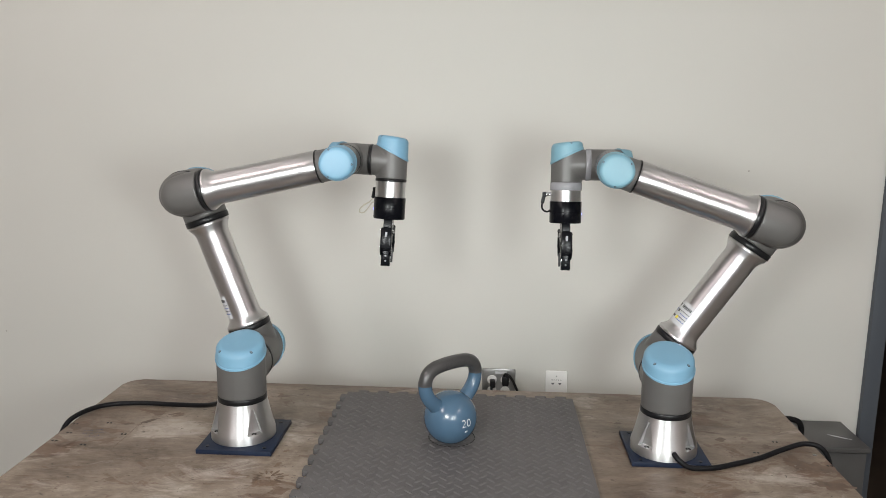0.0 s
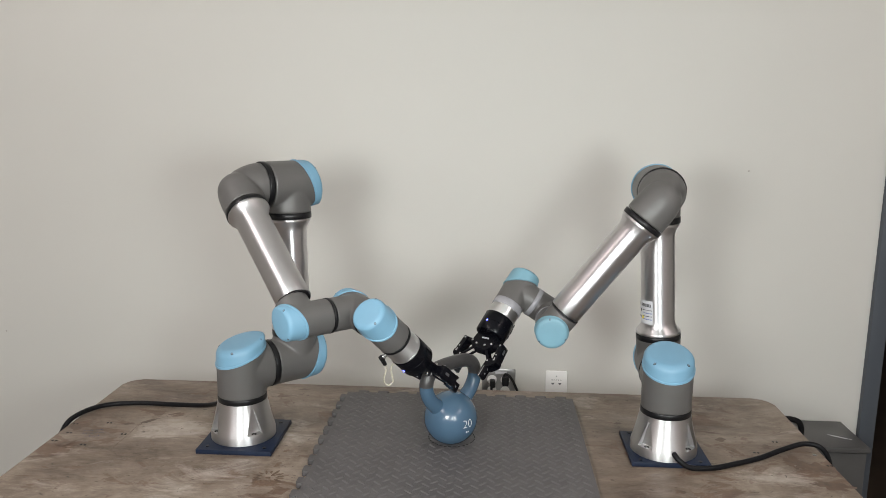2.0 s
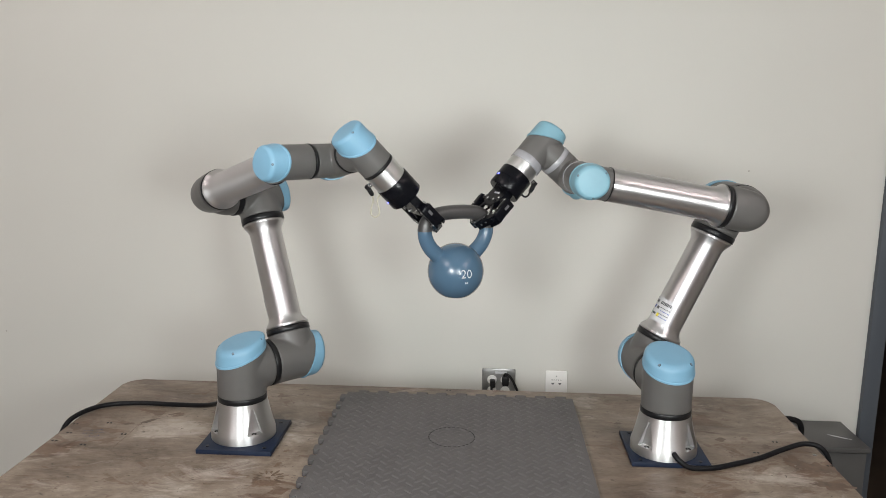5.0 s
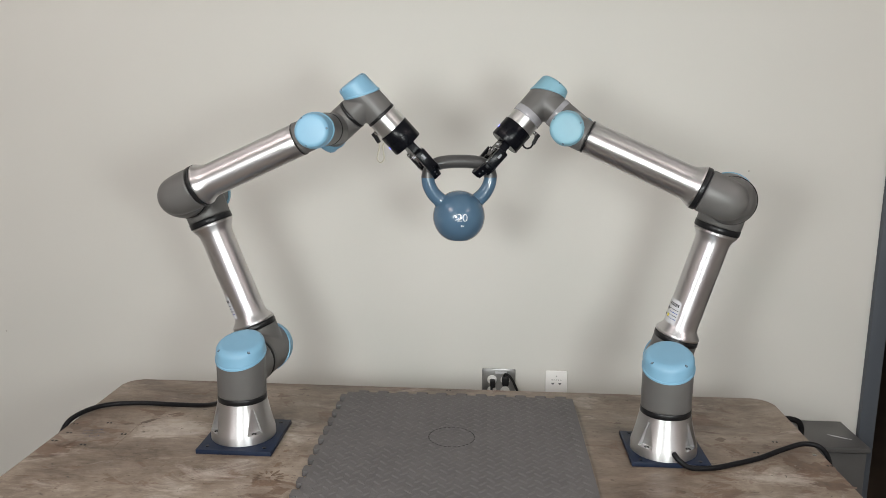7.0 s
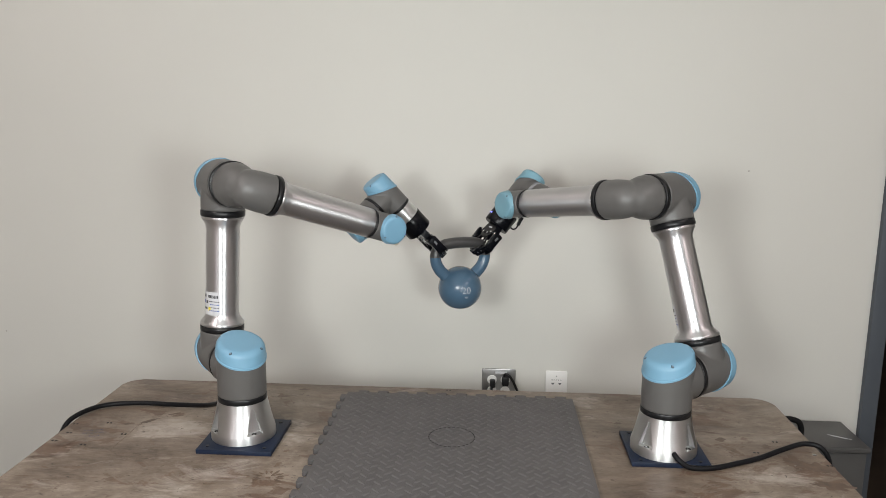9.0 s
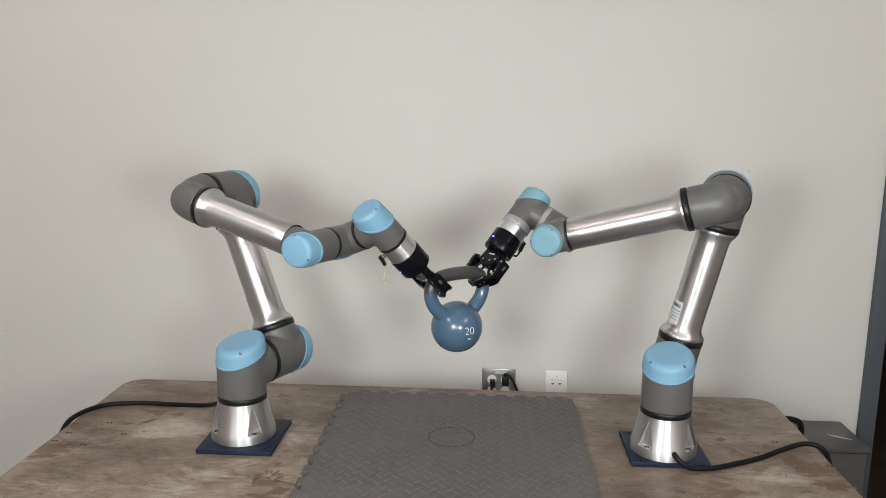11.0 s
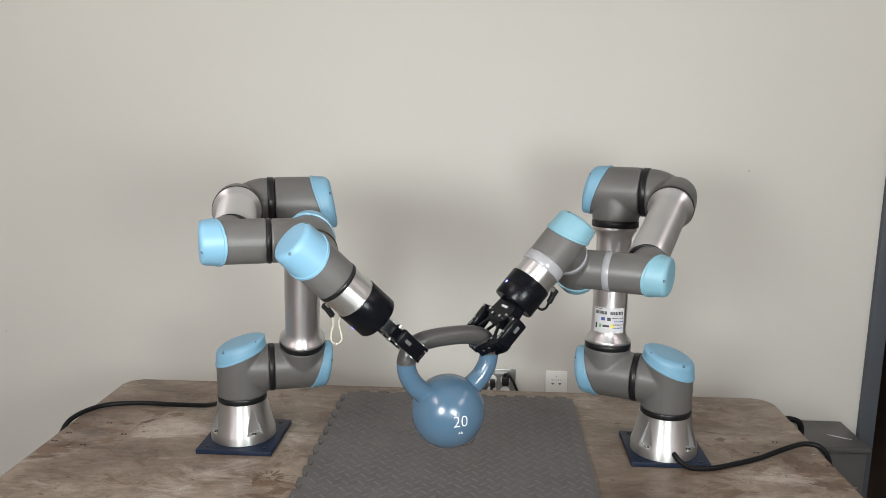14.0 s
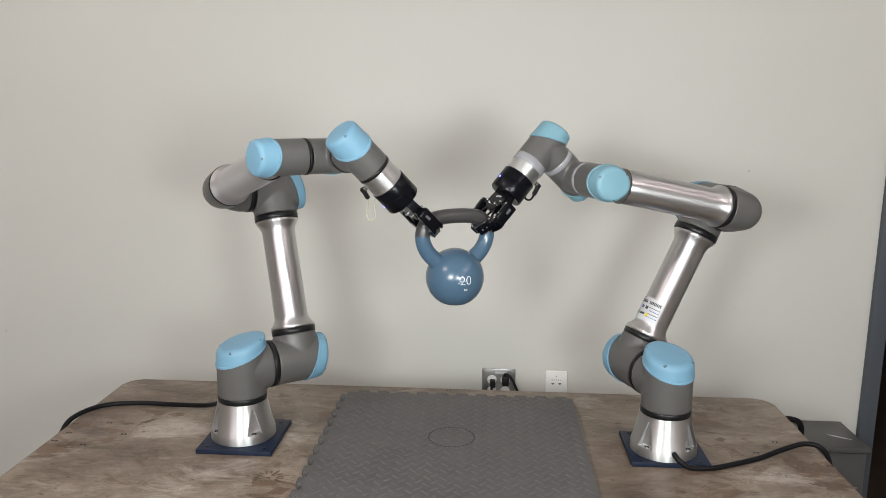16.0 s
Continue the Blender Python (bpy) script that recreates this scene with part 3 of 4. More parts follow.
# ---- control cabinet beside the table ----
cab = thing("control_cabinet", "dark grey steel control cabinet with a flat lid", "cabinet", pose(1.09, 0.745, 0))
cz = Z0 - 0.267
part("body", box(bmesh.new(), (0.34, 0.20, cz - 0.022), Matrix.Translation((0, 0, (cz - 0.022) / 2)), 0.004), CABINET, cab)
part("lid", box(bmesh.new(), (0.352, 0.214, 0.018), Matrix.Translation((0, -0.002, cz - 0.009)), 0.003), CABINET, cab)
bm = slab(bmesh.new(), [(0.082, -0.010), (0.110, -0.022), (0.146, -0.046), (0.120, -0.036), (0.094, -0.020)], cz, cz + 0.0008)
part("sticker", bm, LABEL, cab, "torn white sticker")

# ---- robot arms: link lengths, joint by joint ----
LINKS = ((0, 0.1625, 90), (-0.425, 0, 0), (-0.3922, 0, 0), (0, 0.1333, 90), (0, 0.0997, -90), (0, 0.0996, 0))
R_BIG, R_SMALL, UP_Z, FORE_Z = 0.0562, 0.0366, 0.1410, 0.0095
REACH = 0.0470          # length of the gripper links


def axes(x, y, z, o=(0, 0, 0)):
    """A frame from its three axes and its origin."""
    return Matrix((x, y, z)).transposed().to_4x4() if o == (0, 0, 0) else Matrix.Translation(o) @ Matrix((x, y, z)).transposed().to_4x4()


SEAT_1 = axes((0, 0, 1), (1, 0, 0), (0, 1, 0))
SEAT_2A = axes((-1, 0, 0), (0, -1, 0), (0, 0, 1), (0.425, 0, UP_Z))
SEAT_2B = axes((1, 0, 0), (0, 1, 0), (0, 0, 1), (0, 0, UP_Z))
SEAT_3 = axes((1, 0, 0), (0, -1, 0), (0, 0, -1))
SEAT_4 = axes((0, -1, 0), (-1, 0, 0), (0, 0, -1))
SEAT_5 = axes((0, 1, 0), (1, 0, 0), (0, 0, -1))


def housing_mesh(r, low, zb, slope, stub, stub_r, seat):
    """A joint housing: a drum along its axis, cut aslant at the cap, with a branch to one side."""
    bm = bmesh.new()
    n = 48
    lo = [bm.verts.new(seat @ Vector((r * math.cos(a), r * math.sin(a), low))) for a in (2 * math.pi * i / n for i in range(n))]
    hi = [bm.verts.new(seat @ Vector((r * math.cos(a), r * math.sin(a), zb + 0.004 + slope * math.cos(a)))) for a in (2 * math.pi * i / n for i in range(n))]
    for i in range(n):
        bm.faces.new([lo[i], lo[(i + 1) % n], hi[(i + 1) % n], hi[i]])
    bm.faces.new(lo[::-1])
    bm.faces.new(hi)
    lathe(bm, [(stub_r, 0), (stub_r, stub)], seat @ pose(0, 0, 0, 0, 90, 0), 48)
    return blended(bm, GREY, r * 0.05, 6)


def cap_mesh(r, zb, slope, zt, seat, screws=4, colour=None, lean=0.2):
    """A domed plastic cap with a slanted rim and face; small dark discs paint the screw wells' shade."""
    bm = bmesh.new()
    n, rr, f = 56, r + 0.0012, r * 0.26
    levels = []
    angs = [2 * math.pi * i / n for i in range(n)]
    levels.append([(rr - 0.0015, a, zb + slope * math.cos(a)) for a in angs])
    levels.append([(rr + 0.0012, a, zb + slope * math.cos(a) + 0.0004) for a in angs])
    levels.append([(rr + 0.0012, a, zb + slope * math.cos(a) + 0.0042) for a in angs])
    levels.append([(rr, a, zb + slope * math.cos(a) + 0.0052) for a in angs])
    top = zt - f
    for k in range(1, 4):
        levels.append([(rr - 0.0012 * k / 3, a, max(zb + slope * math.cos(a) + 0.0052 + 0.0003 * k, zb + slope * math.cos(a) + 0.0052 + (top - zb - slope * math.cos(a) - 0.0052) * k / 3)) for a in angs])
    for k in range(1, 8):
        b = radians(90 * k / 7)
        levels.append([(rr - 0.0012 - f * (1 - math.cos(b)), a, max(top, zb + slope * math.cos(a) + 0.0064) + (zt - max(top, zb + slope * math.cos(a) + 0.0064)) * math.sin(b)) for a in angs])
    levels.append([((rr - f) * 0.5, a, zt + 0.0006) for a in angs])
    tilt = lean * slope / rr
    rings = [[bm.verts.new(seat @ Vector((q * math.cos(a), q * math.sin(a), z + min(1, max(0, (i - 3) / 3)) * tilt * q * math.cos(a)))) for q, a, z in lev] for i, lev in enumerate(levels)]
    for p, q in zip(rings, rings[1:]):
        for i in range(n):
            bm.faces.new([p[i], p[(i + 1) % n], q[(i + 1) % n], q[i]])
    bm.faces.new(rings[-1])
    bm.faces.new(rings[0][::-1])
    for k in range(screws):
        a = radians(45 + 360 * k / screws)
        at = (rr - 0.0012 - f * 0.33) * math.cos(a), (rr - 0.0012 - f * 0.33) * math.sin(a), zt - f * 0.33 + tilt * rr * 0.9 * math.cos(a)
        lathe(bm, [(r * 0.070, -0.002), (r * 0.070, 0.0005), (r * 0.050, 0.0007), (0, 0.0006)], seat @ Matrix.Translation(at) @ pose(0, 0, 0, 0, 42, 45 + 360 * k / screws), 14, 2)
        lathe(bm, [(r * 0.042, 0), (r * 0.042, 0.0012), (0, 0.0013)], seat @ Matrix.Translation(at) @ pose(0, 0, 0, 0, 42, 45 + 360 * k / screws), 12, 1)
        box(bm, (r * 0.20, r * 0.05, 0.0010), seat @ Matrix.Translation((at[0] * 1.02, at[1] * 1.02, at[2] - r * 0.09)) @ pose(0, 0, 0, 0, 62, 45 + 360 * k / screws), 0, 2)
    return finish(bm, [colour or BLUE, SCREW, WELL_SHADE], "joint_cap", 40)


def band_mesh(r, z0, z1, seat, mat):
    e = 0.0008
    return finish(lathe(bmesh.new(), [(r - 0.006, z0), (r - e, z0), (r, z0 + e), (r, z1 - e), (r - e, z1), (r - 0.006, z1)], seat, 48), mat, "band", 50)


def tube_x(x0, x1, z, r0, r1, flare0, flare1):
    """An aluminium tube along x; flared collars at the ends named."""
    prof = [(r0 - 0.004, 0)]
    n = x1 - x0
    prof += [(flare0 - 0.001, 0), (flare0, 0.001), (flare0, 0.006), (flare0 - 0.0016, 0.0080), (r0 + (flare0 - r0) * 0.42, 0.0150), (r0 + 0.0014, 0.0215), (r0, 0.029)] if flare0 else [(r0 - 0.0006, 0), (r0, 0.0008)]
    prof += [(r0 + (r1 - r0) * k / 4, 0.04 + (n - 0.08) * k / 4) for k in range(5)]
    prof += [(r1, n - 0.029), (r1 + 0.0014, n - 0.0215), (r1 + (flare1 - r1) * 0.42, n - 0.0150), (flare1 - 0.0016, n - 0.0080), (flare1, n - 0.006), (flare1, n - 0.001), (flare1 - 0.001, n)] if flare1 else [(r1, n - 0.0008), (r1 - 0.0006, n)]
    prof += [(r1 - 0.004, n)]
    return finish(lathe(bmesh.new(), prof, pose(x0, 0, z, 0, 90, 0), 64), ALU, "tube", 50)


def label_mesh():
    """A white rating label bent round the tube, with rows of unreadable print."""
    bm = bmesh.new()
    r, mid = 0.0401, radians(-12)

    def patch(s0, s1, x0, x1, lift, mat, n):
        cols = [[bm.verts.new((x, (r + lift) * math.cos(mid + s0 + (s1 - s0) * k / n), UP_Z + (r + lift) * math.sin(mid + s0 + (s1 - s0) * k / n))) for x in (x0, x1)] for k in range(n + 1)]
        for p, q in zip(cols, cols[1:]):
            bm.faces.new([p[0], p[1], q[1], q[0]]).material_index = mat

    patch(-0.92, 0.92, 0.264, 0.322, 0.0004, 0, 24)
    rng = random.Random(5)
    s = -0.80
    while s < 0.78:                                    # heading
        w = rng.choice((0.07, 0.085, 0.10))
        if abs(s + 0.02) > 0.06:
            patch(s, s + w * 0.72, 0.272, 0.2795, 0.0008, 1, 2)
        s += w
    for row in range(4):
        s = -0.86
        while s < -0.30:
            w = rng.uniform(0.05, 0.14)
            patch(s, s + w, 0.2865 + row * 0.0075, 0.2885 + row * 0.0075, 0.0008, 3 if row % 2 else 1, 2)
            s += w + 0.03
    patch(-0.10, 0.10, 0.286, 0.2935, 0.0008, 1, 3)
    patch(0.22, 0.44, 0.286, 0.2935, 0.0008, 3, 3)
    patch(-0.30, -0.12, 0.302, 0.311, 0.0008, 4, 3)
    patch(-0.02, 0.34, 0.3035, 0.3085, 0.0008, 1, 4)
    patch(0.42, 0.54, 0.302, 0.310, 0.0008, 2, 3)
    patch(0.68, 0.80, 0.300, 0.313, 0.0008, 1, 2)
    patch(0.40, 0.86, 0.2665, 0.2678, 0.0008, 1, 4)
    return finish(bm, [LABEL, PRINT, GREEN, NAVY, YELLOW], "label")


@functools.lru_cache(None)
def robot_meshes(blue):
    """All the shapes that the two arms share."""
    m = {}
    # base: flared casting with four bolt pockets
    body = lathe(bmesh.new(), [(0.0735, 0), (0.0745, 0.001), (0.0745, 0.016), (0.0735, 0.021), (0.0705, 0.030), (0.0655, 0.050), (0.0610, 0.070), (0.0580, 0.084), (0.0572, 0.091)], None, 72)
    cut = bmesh.new()
    for k in range(4):
        q = pose(0, 0, 0, 0, 0, 90 * k)
        tri = [(-0.019, 0.0225), (0.019, 0.0225), (0.0035, 0.080), (-0.0035, 0.080)]
        a = [cut.verts.new(q @ Vector((0.0545, y, z))) for y, z in tri]
        b = [cut.verts.new(q @ Vector((0.10, y, z))) for y, z in tri]
        cut.faces.new(a[::-1])
        cut.faces.new(b)
        for i in range(4):
            cut.faces.new([a[i], a[(i + 1) % 4], b[(i + 1) % 4], b[i]])
    m["base"] = carved(body, cut, CAST)
    # cast ring round a dark disc that paints the bolt hole's shade
    m["bolt"] = finish(lathe(lathe(bmesh.new(), [(0.0074, 0), (0.0074, 0.0007), (0.0060, 0.0010), (0.0058, 0.0004)], None, 20), [(0.0058, 0), (0.0058, 0.0008), (0.0030, 0.0009), (0.0028, 0.0003), (0, 0.0003)], None, 20, 1), [CAST, INK], "bolt")
    m["housing_1"] = housing_mesh(R_BIG, -0.0595, 0.034, 0.022, 0.064, R_BIG * 0.985, SEAT_1)
    m["cap_1"] = cap_mesh(R_BIG, 0.034, 0.022, 0.0675, SEAT_1, lean=0.7)
    m["housing_2a"] = housing_mesh(R_BIG * 0.97, -0.0655, 0.030, 0.020, 0.062, R_BIG * 0.93, SEAT_2A)
    m["housing_2b"] = housing_mesh(R_BIG * 0.97, -0.0565, 0.036, 0.020, 0.068, R_BIG * 0.93, SEAT_2B)
    m["cap_2a"] = cap_mesh(R_BIG * 0.97, 0.030, 0.020, 0.063, SEAT_2A, lean=0.5)
    m["cap_2b"] = cap_mesh(R_BIG * 0.97, 0.036, 0.020, 0.067, SEAT_2B, lean=0.5)
    m["tube_2"] = tube_x(0.0815, 0.350, UP_Z, 0.0398, 0.0398, 0.0505, 0.0525)
    # forearm: a bent shell at the elbow, then the tube
    bm = lathe(bmesh.new(), [(0.0535, 0.0705), (0.0525, 0.052), (0.0475, 0.033), (0.0385, 0.012), (0.0260, -0.006), (0.0100, -0.016), (0, -0.017)], pose(0.3900, 0, 0), 48)
    bmesh.ops.create_uvsphere(bm, u_segments=40, v_segments=24, radius=0.0445, matrix=pose(0.3745, 0, FORE_Z))
    lathe(bm, [(0.0445, 0), (0.0460, 0.012), (0.0475, 0.030), (0.0475, 0.0593)], pose(0.3805, 0, FORE_Z, 0, -90, 0), 48)
    m["elbow_cover"] = blended(bm, GREY, 0.0028, 8)
    m["tube_3"] = tube_x(0.0500, 0.3095, FORE_Z, 0.0368, 0.0375, 0, 0.0472)
    m["housing_3"] = housing_mesh(R_SMALL, -0.0610, 0.016, 0.018, 0.0465, R_SMALL * 0.985, SEAT_3)
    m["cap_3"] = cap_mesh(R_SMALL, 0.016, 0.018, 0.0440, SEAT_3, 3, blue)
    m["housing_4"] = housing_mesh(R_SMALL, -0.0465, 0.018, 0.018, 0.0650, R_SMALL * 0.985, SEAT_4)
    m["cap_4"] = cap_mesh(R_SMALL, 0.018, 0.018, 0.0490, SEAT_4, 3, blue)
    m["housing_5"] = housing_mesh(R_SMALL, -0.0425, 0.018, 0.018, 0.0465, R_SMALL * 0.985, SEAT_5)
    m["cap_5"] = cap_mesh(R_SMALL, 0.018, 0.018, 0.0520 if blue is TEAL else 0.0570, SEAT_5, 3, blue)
    m["label"] = label_mesh()
    # tool flange and gripper
    m["flange"] = finish(lathe(bmesh.new(), [(0.030, -0.0510), (0.0350, -0.0510), (0.0356, -0.0503), (0.0356, -0.0172), (0.0362, -0.0168), (0.0362, -0.0135), (0.030, -0.0132)], None, 56), ALU_Z, "tool_flange", 40)
    m["coupling"] = finish(lathe(bmesh.new(), [(0.030, -0.0130), (0.0368, -0.0130), (0.0375, -0.0120), (0.0375, 0.0110), (0.0370, 0.0115), (0.0370, 0.0121), (0.0375, 0.0126), (0.0375, 0.0360), (0.0360, 0.0380), (0.020, 0.0380)], None, 56), BLACK, "coupling", 40)
    bm = bmesh.new()
    lo = [(0.0098, 0.031, 0.037), (0.0098, 0.0350, 0.055), (0.0108, 0.0340, 0.069), (0.0110, 0.0200, 0.0820), (0.0090, 0.0150, 0.0850)]
    rings = [[bm.verts.new((sx * x, sy * y, z)) for sx, sy in ((1, 1), (-1, 1), (-1, -1), (1, -1))] for x, y, z in lo]
    for p, q in zip(rings, rings[1:]):
        for i in range(4):
            bm.faces.new([p[i], p[(i + 1) % 4], q[(i + 1) % 4], q[i]])
    bm.faces.new(rings[0][::-1])
    bm.faces.new(rings[-1])
    bmesh.ops.bevel(bm, geom=bm.edges[:], offset=0.0016, segments=2, affect="EDGES")
    for sy in (-1, 1):
        for y, z in ((0.0322, 0.0640), (0.0141, 0.0700)):
            rod(bm, (-0.0152, sy * y * 0.9, z), (0.0152, sy * y * 0.9, z), 0.0030, 14, 1)
    for k in range(6):
        box(bm, (0.0006, 0.0022, 0.0040), Matrix.Translation((0.0099, -0.009 + 0.0036 * k, 0.0500)), 0, 2)
    m["palm"] = finish(bm, [BLACK, STEEL_PIN, LABEL], "palm")
    for s in (-1, 1):
        # outer bar: a flat plate pair with pins; inner bar: a narrower pair
        for key, half, wide, thick in (("outer", 0.0120, 0.0105, 0.0036), ("inner", 0.0082, 0.0080, 0.0030)):
            bm = bmesh.new()
            for sx in (-1, 1):
                box(bm, (thick, wide, REACH), Matrix.Translation((sx * half, 0, REACH / 2)), 0.0018)
                for z in (0, REACH):
                    rod(bm, (sx * (half - thick * 0.6), 0, z), (sx * (half + thick * 0.6), 0, z), wide * 0.62, 18)
                    rod(bm, (sx * (half + thick * 0.55), 0, z), (sx * (half + thick * 0.75), 0, z), 0.0026, 12, 1)
            if key == "outer":
                bm.clear()
                for (y0, z0), (y1, z1), wide, deep in (((0, 0), (0.0215, 0.0145), 0.0130, 0.0190), ((0.0215, 0.0145), (0, REACH), 0.0140, 0.0258)):
                    run = math.hypot(y1 - y0, z1 - z0)
                    q = pose(0, s * (y0 + y1) / 2, (z0 + z1) / 2, math.degrees(math.atan2(-s * (y1 - y0), z1 - z0)))
                    box(bm, (deep, wide, run + wide * 0.75), q, 0.0030)
                for y, z in ((0, 0), (0.0215, 0.0145), (0, REACH)):
                    for sx in (-1, 1):
                        rod(bm, (sx * 0.0130, s * y, z), (sx * 0.0139, s * y, z), 0.0027, 12, 1)
                q = pose(0, s * 0.0107, 0.0308, math.degrees(math.atan2(s * 0.0215, 0.0325)))
                box(bm, (0.0055, 0.0022, 0.0120), q @ Matrix.Translation((0, s * 0.0068, -0.009)), 0, 2)
                for z in (0.006, 0.015):
                    rod(bm, q @ Vector((-0.0137, 0, z)), q @ Vector((0.0137, 0, z)), 0.0019, 12, 1)
            m[key + str(s)] = finish(bm, [BLACK, STEEL_PIN, SATIN], key)
        # finger: origin at its inner joint; reaches out to the outer joint and forward to the pad
        bm = bmesh.new()
        prof = [(s * 0.0165, -0.0120), (s * 0.0235, -0.0080), (s * 0.0225, 0.002), (s * 0.013, 0.010), (s * 0.003, 0.016), (s * -0.0045, 0.010), (s * -0.0045, -0.003), (s * 0.004, -0.007)]
        for sx in (-1, 1):
            a = [bm.verts.new((sx * 0.0128, y, z)) for y, z in prof]
            b = [bm.verts.new((sx * 0.0095, y, z)) for y, z in prof]
            bm.faces.new(a if sx > 0 else a[::-1])
            bm.faces.new(b[::-1] if sx > 0 else b)
            for i in range(len(a)):
                j = (i + 1) % len(a)
                bm.faces.new([a[i], b[i], b[j], a[j]])
            for y, z in ((0, 0), (s * 0.0163, -0.0060)):
                rod(bm, (sx * 0.0125, y, z), (sx * 0.0137, y, z), 0.0024, 12, 1)
        box(bm, (0.0200, 0.0090, 0.0120), Matrix.Translation((0, s * 0.0085, -0.001)), 0.0018)
        m["finger" + str(s)] = finish(bm, [BLACK, STEEL_PIN], "finger")
        # fingertip: turns on the inner joint
        bm = box(bmesh.new(), (0.0205, 0.0066, 0.044), Matrix.Translation((0, s * 0.0005, 0.018)), 0.0014)
        for sx in (-1, 1):
            box(bm, (0.0030, 0.0105, 0.022), Matrix.Translation((sx * 0.0075, s * 0.0030, 0.006)), 0.0012)
        for z in (0.016, 0.028):
            rod(bm, (0, s * 0.0030, z), (0, s * 0.0041, z), 0.0022, 14, 2)
        box(bm, (0.0222, 0.0022, 0.0300), Matrix.Translation((0, s * -0.0018, 0.0262)), 0.0008, 1)
        m["tip" + str(s)] = finish(bm, [BLACK, STEEL_PIN, SATIN], "fingertip")
        bm = box(bmesh.new(), (0.0228, 0.0046, 0.032), Matrix.Translation((0, s * -0.0048, 0.0245)), 0.0012)
        m["pad" + str(s)] = finish(bm, [PAD, STEEL_PIN], "pad")
    return m


def plug_parts(flange, angle, black_wire):
    """The sensor plug on the tool flange with its small loop of wire."""
    q = pose(0, 0, 0, 0, 0, angle)
    bm = rod(bmesh.new(), (0.0345, 0, -0.030), (0.0425, 0, -0.030), 0.0045, 18, 1)
    rod(bm, (0.042, 0, -0.030), (0.0465, 0, -0.030), 0.0055, 18, 1)
    box(bm, (0.0095, 0.0095, 0.0125), pose(0.0505, 0, -0.0285), 0.002)
    box(bm, (0.0085, 0.0085, 0.017), pose(0.0535, 0, -0.016, 0, 12, 0), 0.002)
    bm.transform(q)
    part("plug", bm, [PLASTIC, STEEL_PIN], flange, "black right-angle plug on a silver socket")
    if black_wire:
        pts = [(0.055, 0, -0.008), (0.0555, 0.002, 0.002), (0.050, 0.004, 0.010), (0.0415, 0.004, 0.012), (0.036, 0.002, 0.008)]
    else:
        pts = [(0.0555, 0, -0.008), (0.062, -0.006, 0.002), (0.073, -0.012, 0.010), (0.080, -0.018, 0.019), (0.076, -0.022, 0.028), (0.064, -0.020, 0.027), (0.057, -0.013, 0.015), (0.050, -0.008, 0.003), (0.0365, -0.003, -0.002)]
    bm = tube(bmesh.new(), pts, 0.0023 if black_wire else 0.0017, 10)
    bm.transform(q)
    part("wire", bm, CABLE if black_wire else CLEAR, flange, "short black lead" if black_wire else "thin cream wire bent in a loop")


